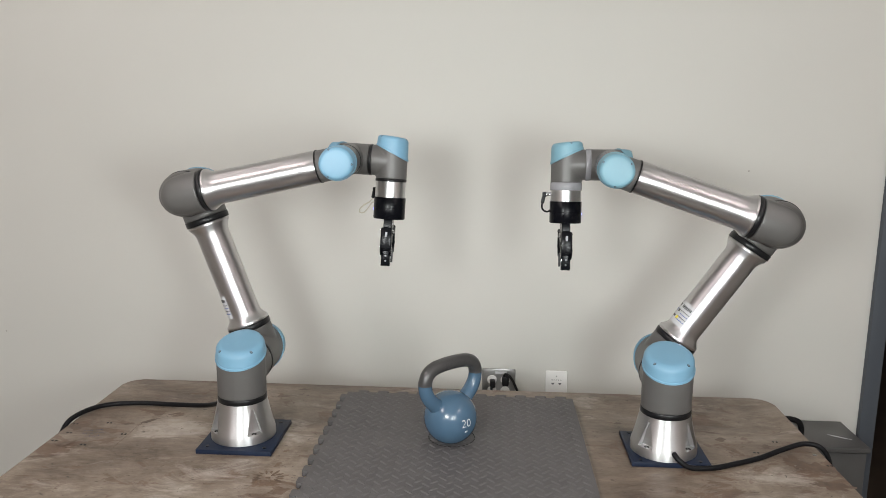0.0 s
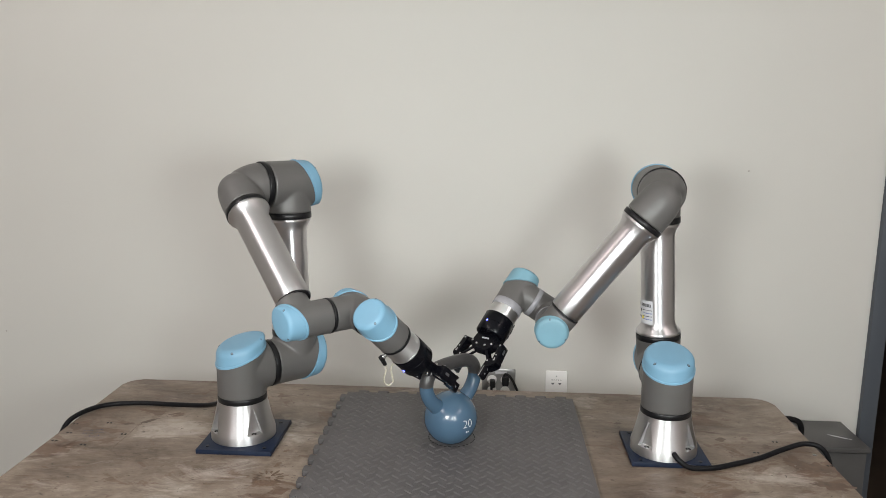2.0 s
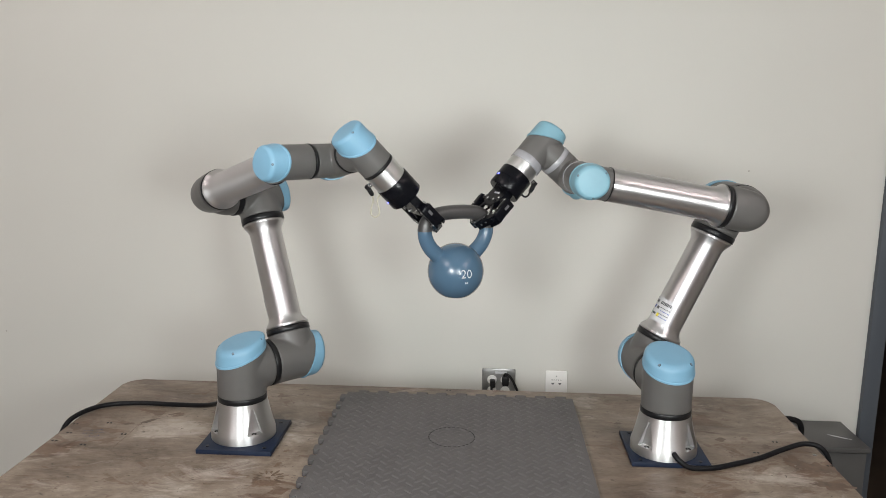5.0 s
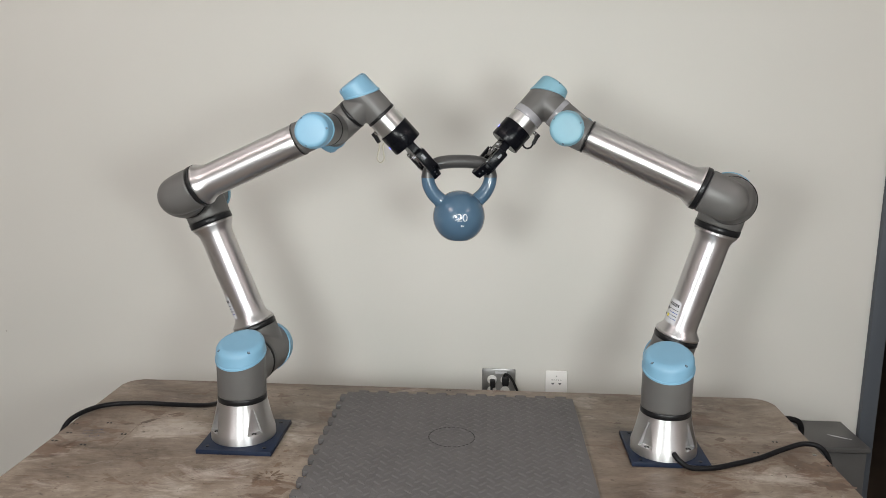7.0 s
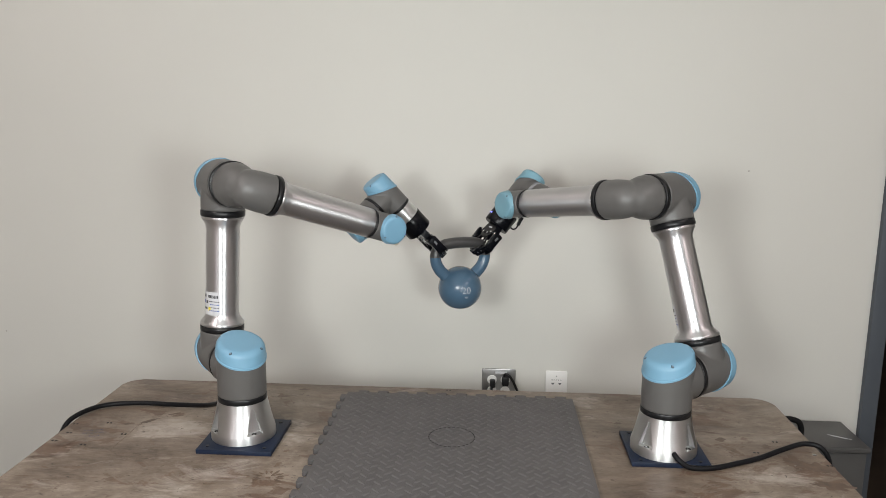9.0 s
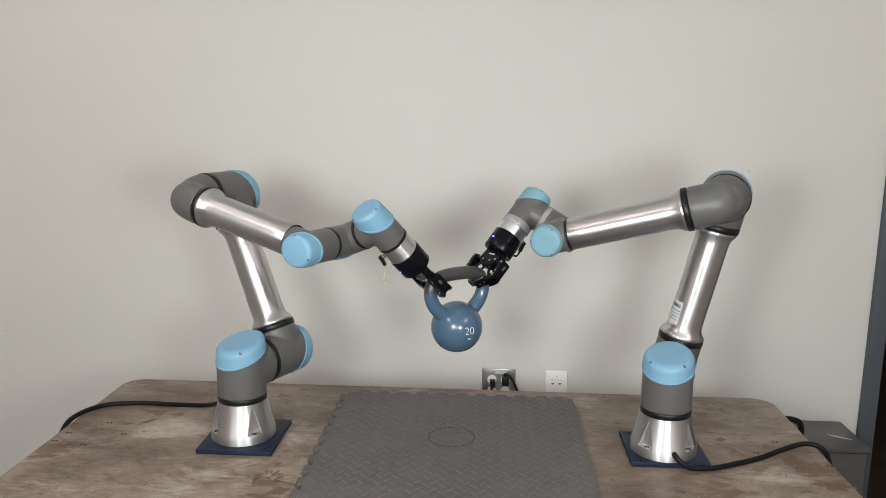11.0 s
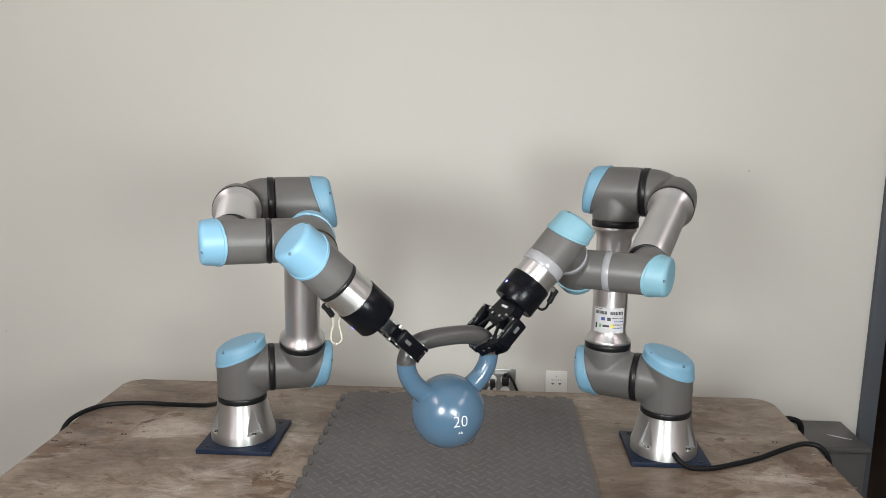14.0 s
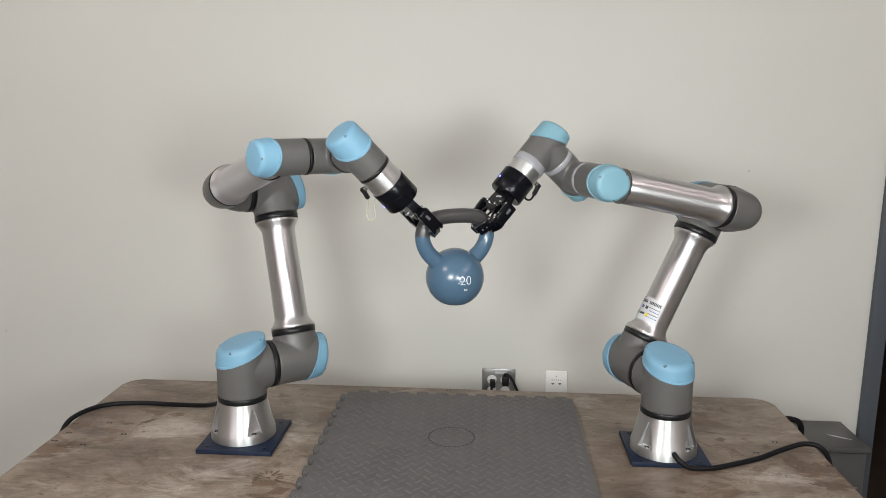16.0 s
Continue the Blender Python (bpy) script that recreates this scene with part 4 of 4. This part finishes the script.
def robot_arm(x, turn, taped, plug_angle, black_wire, led_angle):
    """A six-joint arm on its base. Returns its moving parts by name."""
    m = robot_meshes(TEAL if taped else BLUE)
    seam = TAPE if taped else RUBBER
    arm = thing("robot_arm", "silver and grey six-joint robot arm" + (", clear-taped wrist seams" if taped else ", light blue joint caps"), "robot arm", pose(x, 0, Z0), group="robot arms")
    base = part("base", m["base"], None, arm, "bare cast aluminium foot", pose(0, 0, 0, 0, 0, turn))
    for k in range(4):
        a = radians(90 * k)
        part("bolt", m["bolt"], None, base, m=pose(0.0645 * math.cos(a), 0.0645 * math.sin(a), 0.0222))
    part("joint_ring", band_mesh(R_BIG + 0.0003, 0.0905, 0.1040, Matrix(), RUBBER), None, base, "black seal ring")
    g = {}
    g["shoulder"] = part("shoulder", m["housing_1"], None, arm, "matt grey joint housing")
    part("joint_cap", m["cap_1"], None, g["shoulder"], "light blue plastic cap")
    part("joint_ring", band_mesh(R_BIG * 0.985 + 0.0004, 0.0630, 0.0755, SEAT_1 @ pose(0, 0, 0, 0, 90, 0), RUBBER), None, g["shoulder"], "black seal ring")
    g["upper_arm"] = part("upper_arm", m["tube_2"], None, arm, "turned aluminium tube")
    part("joint_housing", m["housing_2a"], None, g["upper_arm"], "matt grey joint housing")
    part("joint_housing", m["housing_2b"], None, g["upper_arm"], "matt grey joint housing")
    part("joint_cap", m["cap_2a"], None, g["upper_arm"], "light blue plastic cap")
    part("joint_cap", m["cap_2b"], None, g["upper_arm"], "light blue plastic cap")
    part("joint_ring", band_mesh(R_BIG * 0.94, 0.0610, 0.0745, SEAT_2A @ pose(0, 0, 0, 0, 90, 0), RUBBER), None, g["upper_arm"], "black seal ring")
    part("joint_ring", band_mesh(R_BIG * 0.94, 0.0670, 0.0812, SEAT_2B @ pose(0, 0, 0, 0, 90, 0), RUBBER), None, g["upper_arm"], "black seal ring")
    part("label", m["label"], None, g["upper_arm"], "white rating label with fine print")
    g["forearm"] = part("forearm", m["tube_3"], None, arm, "turned aluminium tube")
    part("elbow_cover", m["elbow_cover"], None, g["forearm"], "matt grey bent elbow shell")
    part("joint_ring", band_mesh(R_BIG * 0.975, 0.0700, 0.0835, pose(0.3922, 0, 0), RUBBER), None, g["forearm"], "black seal ring")
    part("joint_ring", band_mesh(0.0486, 0.3085, 0.3200, pose(0, 0, FORE_Z, 0, 90, 0), RUBBER), None, g["forearm"], "black seal ring")
    part("joint_ring", band_mesh(0.0374, 0.0455, 0.0505, pose(0, 0, FORE_Z * 0.6, 0, 90, 0), RUBBER), None, g["forearm"], "thin black seal ring")
    part("joint_housing", m["housing_3"], None, g["forearm"], "matt grey joint housing")
    part("joint_cap", m["cap_3"], None, g["forearm"], "light blue plastic cap")
    band = 0.0125 if taped else 0.0070
    part("joint_ring", band_mesh(R_SMALL + 0.0005, 0.0646 - band / 2, 0.0646 + band / 2, Matrix(), seam), None, g["forearm"], "clear tape over the seam" if taped else "black seal ring")
    g["wrist_1"] = part("wrist", m["housing_4"], None, arm, "matt grey wrist housing")
    part("joint_cap", m["cap_4"], None, g["wrist_1"], "light blue plastic cap")
    part("joint_ring", band_mesh(R_SMALL + 0.0005, 0.0500 - band / 2, 0.0500 + band / 2, Matrix(), seam), None, g["wrist_1"], "clear tape over the seam" if taped else "black seal ring")
    g["wrist_2"] = part("wrist", m["housing_5"], None, arm, "matt grey wrist housing")
    part("joint_cap", m["cap_5"], None, g["wrist_2"], "light blue plastic cap")
    part("joint_ring", band_mesh(R_SMALL + 0.0005, 0.0455 - 0.0035, 0.0605 if taped else 0.0490, Matrix(), seam), None, g["wrist_2"], "clear tape over the seam" if taped else "black seal ring")
    g["tool_flange"] = part("tool_flange", m["flange"], None, arm, "polished aluminium tool flange")
    plug_parts(g["tool_flange"], plug_angle, black_wire)
    g["gripper"] = part("gripper", m["coupling"], None, arm, "black two-finger gripper")
    part("palm", m["palm"], None, g["gripper"])
    part("status_light", lathe(bmesh.new(), [(0.0023, 0), (0.0023, 0.0006), (0, 0.0008)], pose(0, 0, 0, 0, 0, led_angle) @ pose(0.0374, 0, 0.016, 0, 90, 0), 14), LED, g["gripper"], "small blue indicator light")
    for s in (-1, 1):
        for key in ("outer", "inner"):
            g[key + str(s)] = part(key + "_link", m[key + str(s)], None, g["gripper"])
        g["finger" + str(s)] = part("finger", m["finger" + str(s)], None, g["gripper"])
        g["tip" + str(s)] = part("fingertip", m["tip" + str(s)], None, g["gripper"])
        g["pad" + str(s)] = part("finger_pad", m["pad" + str(s)], None, g["gripper"], "dark silicone fingertip pad")
    return g


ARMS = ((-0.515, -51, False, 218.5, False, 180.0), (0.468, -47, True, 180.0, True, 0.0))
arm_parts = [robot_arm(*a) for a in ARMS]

# blue mounting plates under the arms
for x0, x1, y0, y1 in ((-0.598, -0.424, -0.092, 0.092), (0.384, 0.558, -0.075, 0.095)):
    plate = thing("mounting_plate", "dark blue steel mounting plate bolted to the table", "mounting plate", pose((x0 + x1) / 2, (y0 + y1) / 2, Z0 - 0.011), group="mounting plates")
    part("plate", box(bmesh.new(), (x1 - x0, y1 - y0, 0.011), Matrix.Translation((0, 0, 0.0055)), 0.0012), PLATE, plate)
    for sx in (-1, 1):
        for sy in (-1, 1):
            part("bolt", lathe(bmesh.new(), [(0.0042, 0), (0.0042, 0.0010), (0.003, 0.0014), (0, 0.0008)], pose(sx * 0.066, sy * 0.072, 0.011), 16), RUBBER, plate)

# ---- kettlebell ----
BELL_R = 0.0624


def kettlebell():
    bell = thing("kettlebell", "glossy slate-blue kettlebell with a grey hammered handle", "kettlebell")
    prof = [(0.0215, -0.0572), (0.0250, -0.0567)]
    prof += [(BELL_R * math.sin(radians(a)), -BELL_R * math.cos(radians(a))) for a in range(28, 181, 4)]
    bm = lathe(bmesh.new(), prof[:-1] + [(0, BELL_R)], None, 72)
    path = [(0.026, 0.020), (0.044, 0.038), (0.060, 0.054), (0.0705, 0.074), (0.0725, 0.094), (0.0650, 0.1125), (0.0480, 0.1225), (0.0240, 0.1262), (0.0, 0.1270)]
    path = [(x * 1.045, z * 1.04) for x, z in path]
    full = [(-x, 0, z) for x, z in path] + [(x, 0, z) for x, z in path[-2::-1]]
    dense = bmesh.new()

    def thick(u):
        d = abs(u - 0.5) * 2
        return 0.0152 + 0.0030 * max(0, d - 0.45) / 0.55 + 0.006 * max(0, d - 0.86) / 0.14

    tube(dense, full, thick, 28, 0, 7)
    whole = finish(dense, [GRIP, ENAMEL], "handle_all", 60)
    for keep_top in (True, False):
        h = bmesh.new()
        h.from_mesh(whole)
        bmesh.ops.bisect_plane(h, geom=h.verts[:] + h.edges[:] + h.faces[:], plane_co=(0, 0, 0.094), plane_no=(0, 0, -1 if keep_top else 1), clear_outer=True)
        if keep_top:
            for v in h.verts:
                v.co += v.normal * 0.0006
            part("handle", h, GRIP, bell, "grey hammered-finish grip", angle=60)
        else:
            tmp = bpy.data.meshes.new("legs")
            h.to_mesh(tmp)
            h.free()
            bm.from_mesh(tmp)
            bpy.data.meshes.remove(tmp)
    bpy.data.meshes.remove(whole)
    for f in bm.faces:
        f.material_index = 0
    part("body", bm, ENAMEL, bell, angle=60)

    def wrapped(src, az, el):
        """Lays flat lettering on the ball."""
        for v in src.verts:
            a, e = az + v.co.x / BELL_R, el + v.co.y / BELL_R
            v.co = Vector((math.cos(e) * math.cos(a), math.cos(e) * math.sin(a), math.sin(e))) * (BELL_R + 0.0008)
        return src

    az, el = radians(-95), radians(4)
    disc = lathe(bmesh.new(), [(0, BELL_R + 0.0004)] + [((BELL_R + 0.0004 - 0.0004 * k / 8) * math.sin(0.039 * k), (BELL_R + 0.0004 - 0.0004 * k / 8) * math.cos(0.039 * k)) for k in range(1, 9)], pose(0, 0, 0, 0, 0, math.degrees(az)) @ pose(0, 0, 0, 0, 90 - math.degrees(el - 0.05), 0), 40)
    part("varnish_disc", disc, VARNISH, bell, "round patch of rippled clear varnish", angle=80)
    part("number", wrapped(written("20", 0.0262), az, el), WHITE, bell, "white number 20")
    unit = bmesh.new()
    for k in range(2):
        for j in range(2):
            box(unit, (0.0014, 0.0050 - 0.0016 * j, 0.0001), Matrix.Translation((-0.0022 + 0.0042 * k + 0.0017 * j, -0.0008 * j, 0)))
    part("unit_mark", wrapped(unit, az, el - 0.30), WHITE, bell, "small white unit mark")
    return bell


bell = kettlebell()

# ---- cables ----


def cable(pts, r, label):
    bm = tube(bmesh.new(), [(x, y, z + Z0) for x, y, z in pts], r, 14)
    ob = thing("power_cable", label, "cable")
    part("cord", bm, CABLE, ob)
    return ob


cable([(-0.563, 0.045, 0.052), (-0.60, 0.085, 0.040), (-0.66, 0.135, 0.012), (-0.76, 0.170, -0.003), (-0.85, 0.172, -0.003), (-0.93, 0.150, -0.003), (-0.967, 0.088, -0.003), (-0.982, 0.040, -0.022), (-0.992, 0.010, -0.10), (-1.0, 0.0, -0.40), (-1.0, 0.0, -0.72), (-1.08, 0.05, -0.754), (-1.4, 0.2, -0.756)],
      0.0062, "thick black power cable running off the table edge")
cable([(0.474, -0.070, 0.022), (0.486, -0.083, 0.010), (0.510, -0.086, -0.003), (0.558, -0.080, -0.005), (0.615, -0.055, -0.005), (0.680, -0.022, -0.004), (0.745, 0.018, 0.000), (0.800, 0.038, 0.007), (0.836, 0.030, 0.002), (0.857, 0.025, -0.035), (0.862, 0.02, -0.12), (0.87, 0.05, -0.45), (0.90, 0.2, -0.73), (0.93, 0.45, -0.756), (0.95, 0.62, -0.756)],
      0.0060, "thick black power cable bent over the table edge")
cable([(0.80, 0.47, -0.756), (0.82, 0.47, -0.60), (0.845, 0.485, -0.25), (0.875, 0.495, -0.140), (0.92, 0.50, -0.123), (0.965, 0.50, -0.124), (0.986, 0.50, -0.142), (0.988, 0.50, -0.20), (0.990, 0.52, -0.45), (0.99, 0.58, -0.72), (0.97, 0.60, -0.754)],
      0.0085, "black cable looped up beside the grey cabinet")
# tiny dents in the wall paint
MARKS = ((0.898, 0.575, 0.0030), (-1.661, -0.037, 0.0030))
for dx, dz, r in MARKS:
    mark = thing("wall_mark", "tiny grey scuff on the painted wall", "scuff", pose(dx, WALL_Y - 0.0006, Z0 + dz, 90))
    part("mark", lathe(bmesh.new(), [(r, 0), (r * 0.6, 0.0005), (0, 0.0006)], None, 14), smudge, mark)

# ---- how things move ----
TIMES = [0, 0.5, 0.7, 1, 1.2, 1.5, 2, 2.5, 3, 3.5, 4, 4.2, 4.6, 5, 5.4, 5.8, 6.05, 6.3, 6.5, 7, 7.5, 8, 8.5, 9, 9.2, 9.4, 9.8, 10.3, 10.8, 11.3, 11.5, 12, 12.5, 13, 13.5, 14, 14.5, 15, 15.5, 16]
LEFT_JOINTS = (
    [179.9, 148.5, 126.1, 109.4, 115.6, 129.4, 132.3, 132.3, 132.3, 132.6, 132.9, 134.9, 133.9, 134.7, 136, 138.2, 141.9, 151.8, 158.3, 173.3, 185.4, 195.1, 207.4, 217.1, 219.7, 217.7, 206.7, 186.4, 162.4, 140.8, 135.5, 123.9, 117.3, 112.6, 108.5, 107.1, 110.1, 113.8, 119, 127.3],
    [-109.8, -121.6, -120, -113.2, -101, -94.2, -92.3, -92.3, -92.3, -98.4, -106.7, -110.6, -112.5, -113.1, -111.5, -107.9, -106.5, -107.6, -109.7, -112.1, -110.7, -106.5, -98.4, -87.3, -83.5, -83.9, -93.5, -105.8, -114, -113.5, -111.4, -99.9, -89, -79.7, -73.4, -72.2, -78.2, -86.5, -97.7, -108.6],
    [97.3, 112.1, 114.3, 116.4, 116.1, 129.4, 130.5, 130.5, 130.5, 127, 119.8, 118.1, 108.3, 98, 85.8, 72, 66.5, 68.6, 75, 87.8, 96.8, 102.8, 105.8, 105.5, 104.4, 106.4, 116, 125, 127.2, 121.6, 118.8, 106.9, 94.5, 83.4, 76.6, 74.1, 75.6, 79.8, 87, 93.3],
    [-74.9, -86.8, -84, -66.6, -84.1, -116.5, -120, -120, -120, -112.1, -102.3, -100.8, -94, -89.1, -84.6, -80.3, -80.9, -89.7, -94.6, -107, -118.6, -128.4, -139.8, -150.2, -152.2, -156.6, -157.3, -151, -134.2, -108.9, -102.1, -89.1, -79.6, -75.8, -79.4, -80.1, -74.2, -70.8, -73.2, -81.1],
    [-95.2, -81.8, -68, -49.5, -47.5, -44.7, -43.8, -43.8, -43.8, -44.4, -44.2, -44.8, -45.8, -47.1, -49.2, -52.3, -55.8, -69.8, -71.8, -77, -81.4, -84.7, -93.4, -100.3, -102.5, -98.4, -88.8, -72.4, -55.9, -46.8, -45.1, -43.7, -44.5, -46.2, -46.4, -46, -45.9, -45.1, -43.9, -45.5],
    [267, 213.6, 189.1, 148, 154.8, 165.3, 166.8, 166.8, 166.8, 169.8, 181.3, 185.5, 191.7, 200.5, 209.5, 218.9, 226.8, 235.4, 239.1, 251.3, 253.7, 259.9, 272.1, 279.3, 281.6, 278.6, 268.8, 251.3, 226.9, 195.9, 188.8, 173.7, 161.5, 162.1, 163.5, 163.1, 162.6, 165.2, 173.6, 191.4],
)
RIGHT_JOINTS = (
    [-183.7, -199.3, -206.1, -208, -200.2, -186.4, -183.8, -183.8, -183.8, -183.5, -181, -180.1, -174.7, -171, -166.8, -162.5, -162.4, -165.7, -173.6, -191.7, -205.8, -216.4, -223.6, -228.8, -230.7, -231.2, -226.1, -216.7, -204.1, -187, -180.5, -161.4, -144.7, -127.6, -115.3, -111.9, -118.8, -129.4, -142.9, -157.1],
    [-56.9, -69.4, -71.3, -69.9, -73.6, -90.3, -93.7, -93.7, -93.7, -85.1, -73.5, -70.9, -66.6, -65.2, -66.4, -69.8, -71.9, -73.5, -72.2, -74.5, -80.4, -88.8, -98.5, -108.7, -112.4, -111.9, -103, -91.4, -81.2, -72.7, -70.6, -68.9, -70.1, -76.5, -84.5, -87, -78.9, -71.5, -65.8, -63.2],
    [-105.1, -106.4, -112.5, -123.2, -130.9, -138.9, -139, -139, -139, -136, -127.4, -123.9, -115.3, -104.5, -91.7, -76.9, -69.9, -68.4, -74.1, -82.3, -86.1, -85.9, -83.3, -79.1, -77.4, -78.3, -90.4, -104.4, -115, -122.5, -124.1, -125.4, -125.5, -120.4, -113.5, -108.9, -110.9, -111, -109.7, -105.4],
    [-108.6, -96.7, -79.4, -56.3, -44.3, -10.7, -5.2, -5.2, -5.2, -17.1, -36.2, -40.9, -48.9, -58.9, -69.1, -80, -84.8, -84.8, -81.8, -74.5, -71.7, -70.8, -69.8, -68.3, -67.1, -67.7, -62.4, -55.1, -48.1, -42.2, -40.6, -35.5, -30.2, -28.6, -33.2, -38.2, -39.6, -44.9, -50.5, -59.4],
    [95.6, 99.4, 100.5, 108.7, 119.7, 129.2, 126.7, 126.7, 126.7, 125.7, 121.6, 118.4, 110.2, 104.1, 97.4, 90.7, 88.1, 91.2, 94.2, 107, 118, 125.8, 128.3, 129.4, 130.3, 131.9, 131.4, 129.7, 126.2, 120.8, 117.9, 110.4, 99.8, 85.5, 68.8, 64.1, 71.9, 83, 91.9, 94.1],
    [87.5, 121.6, 154.8, 195, 210, 233.3, 228.6, 228.6, 228.6, 231.3, 235.5, 240.8, 247, 254.6, 262, 269.3, 272, 274.4, 266.6, 251.3, 232.2, 217.4, 208.1, 201.6, 199.8, 197.9, 200.9, 208.4, 219.2, 234.4, 241.1, 251.2, 269.6, 280.2, 296.1, 303.8, 293.5, 283, 273.7, 267.1],
)
BELL_TIMES = [0, 1.6, 2, 2.5, 3, 3.5, 4, 4.2, 4.6, 5, 5.4, 5.8, 6.05, 6.3, 6.5, 7, 7.5, 8, 8.5, 9, 9.2, 9.4, 9.8, 10.3, 10.8, 11.3, 11.5, 12, 12.5, 13, 13.5, 14, 14.5, 15, 15.5, 16]
BELL_X = [-0.024, -0.024, -0.0232, -0.0225, -0.022, -0.0171, -0.0171, -0.0164, -0.0161, -0.0157, -0.0154, -0.0151, -0.0149, -0.0147, -0.0166, -0.0164, -0.0185, -0.0198, -0.0207, -0.0225, -0.0228, -0.0221, -0.0207, -0.0189, -0.0172, -0.0154, -0.0149, -0.013, -0.0117, -0.0106, -0.0092, -0.0077, -0.0081, -0.0107, -0.0118, -0.0146]
BELL_Y = [0.001, 0.001, -0.002, -0.005, -0.006, -0.0212, -0.0192, -0.0069, -0.018, -0.018, -0.018, -0.016, -0.003, 0.0131, 0.0566, 0.1461, 0.2253, 0.3015, 0.3863, 0.4687, 0.4955, 0.492, 0.405, 0.283, 0.163, 0.0371, -0.0018, -0.1249, -0.2271, -0.3346, -0.4235, -0.4537, -0.3807, -0.2936, -0.1919, -0.0819]
BELL_Z = [0.0604, 0.0604, 0.0604, 0.0604, 0.0608, 0.114, 0.2154, 0.2479, 0.33, 0.412, 0.494, 0.573, 0.605, 0.6048, 0.577, 0.5111, 0.4502, 0.3896, 0.3246, 0.2582, 0.2354, 0.236, 0.238, 0.241, 0.244, 0.2486, 0.2487, 0.258, 0.2583, 0.2608, 0.255, 0.2628, 0.309, 0.3467, 0.3816, 0.4125]
BELL_TURN = [43.5, 43.5, 46, 48.5, 49, 48.7, 43.7, 41.2, 35.5, 29.8, 24.1, 18.4, 14.9, 11.3, 12.5, 14.8, 20.4, 24.4, 24.7, 24.5, 24.3, 25.7, 28.4, 31.8, 35.2, 38.7, 39.3, 42.6, 43, 39.5, 31, 27.5, 32.3, 35.4, 34.3, 28.9]

CLOSING = ((0.0, 40, 0), (1.95, 40, 0), (2.15, 37, 14), (2.4, 33, 36), (2.6, 31, 44), (16.0, 31, 44))     # seconds, opening and bend of the fingers in degrees
STEPS = [round(0.1 * k, 2) for k in range(161)]


def glide(ts, vs, t):
    """A smooth curve through the values that never overshoots them."""
    if t <= ts[0]:
        return vs[0]
    if t >= ts[-1]:
        return vs[-1]
    i = max(k for k in range(len(ts) - 1) if ts[k] <= t)

    def rate(k):
        if k in (0, len(ts) - 1):
            return 0.0 if k == 0 else (vs[-1] - vs[-2]) / (ts[-1] - ts[-2])
        h0, h1 = ts[k] - ts[k - 1], ts[k + 1] - ts[k]
        d0, d1 = (vs[k] - vs[k - 1]) / h0, (vs[k + 1] - vs[k]) / h1
        if d0 * d1 <= 0:
            return 0.0
        w0, w1 = 2 * h1 + h0, h1 + 2 * h0
        return (w0 + w1) / (w0 / d0 + w1 / d1)

    h = ts[i + 1] - ts[i]
    u = (t - ts[i]) / h
    return ((1 + 2 * u) * (1 - u) ** 2 * vs[i] + u * (1 - u) ** 2 * h * rate(i) + u * u * (3 - 2 * u) * vs[i + 1] + u * u * (u - 1) * h * rate(i + 1))


def link_poses(angles):
    """The six link frames of an arm in its own space."""
    out, m = [], Matrix()
    for (a, d, al), q in zip(LINKS, angles):
        m = m @ pose(0, 0, d, 0, 0, q) @ pose(a, 0, 0, al)
        out.append(m)
    return out


def motions():
    for g, joints in zip(arm_parts, (LEFT_JOINTS, RIGHT_JOINTS)):
        frames = [(t, link_poses([glide(TIMES, j, t) for j in joints])) for t in STEPS]
        for k, name in enumerate(("shoulder", "upper_arm", "forearm", "wrist_1", "wrist_2", "tool_flange")):
            walk(g[name], [(t, f[k]) for t, f in frames])
        walk(g["gripper"], [(t, f[5]) for t, f in frames])
        ts, an, bend = ([c[k] for c in CLOSING] for k in range(3))
        for s in (-1, 1):
            rows = {k: [] for k in ("outer", "inner", "finger", "tip", "pad")}
            for t in STEPS[:32] + [16.0]:
                a = glide(ts, an, t)
                fy, fz = 0.0127 + REACH * math.sin(radians(a)), 0.0700 + REACH * math.cos(radians(a))
                rows["inner"].append((t, pose(0, s * 0.0127, 0.0700, -s * a)))
                rows["outer"].append((t, pose(0, s * 0.0290, 0.0640, -s * a)))
                rows["finger"].append((t, pose(0, s * fy, fz)))
                for k in ("tip", "pad"):
                    rows[k].append((t, pose(0, s * fy, fz, s * glide(ts, bend, t))))
            for k, r in rows.items():
                walk(g[k + str(s)], r)
    walk(bell, [(t, pose(glide(BELL_TIMES, BELL_X, t), glide(BELL_TIMES, BELL_Y, t), glide(BELL_TIMES, BELL_Z, t) + Z0, 0, 0, glide(BELL_TIMES, BELL_TURN, t))) for t in STEPS])


motions()
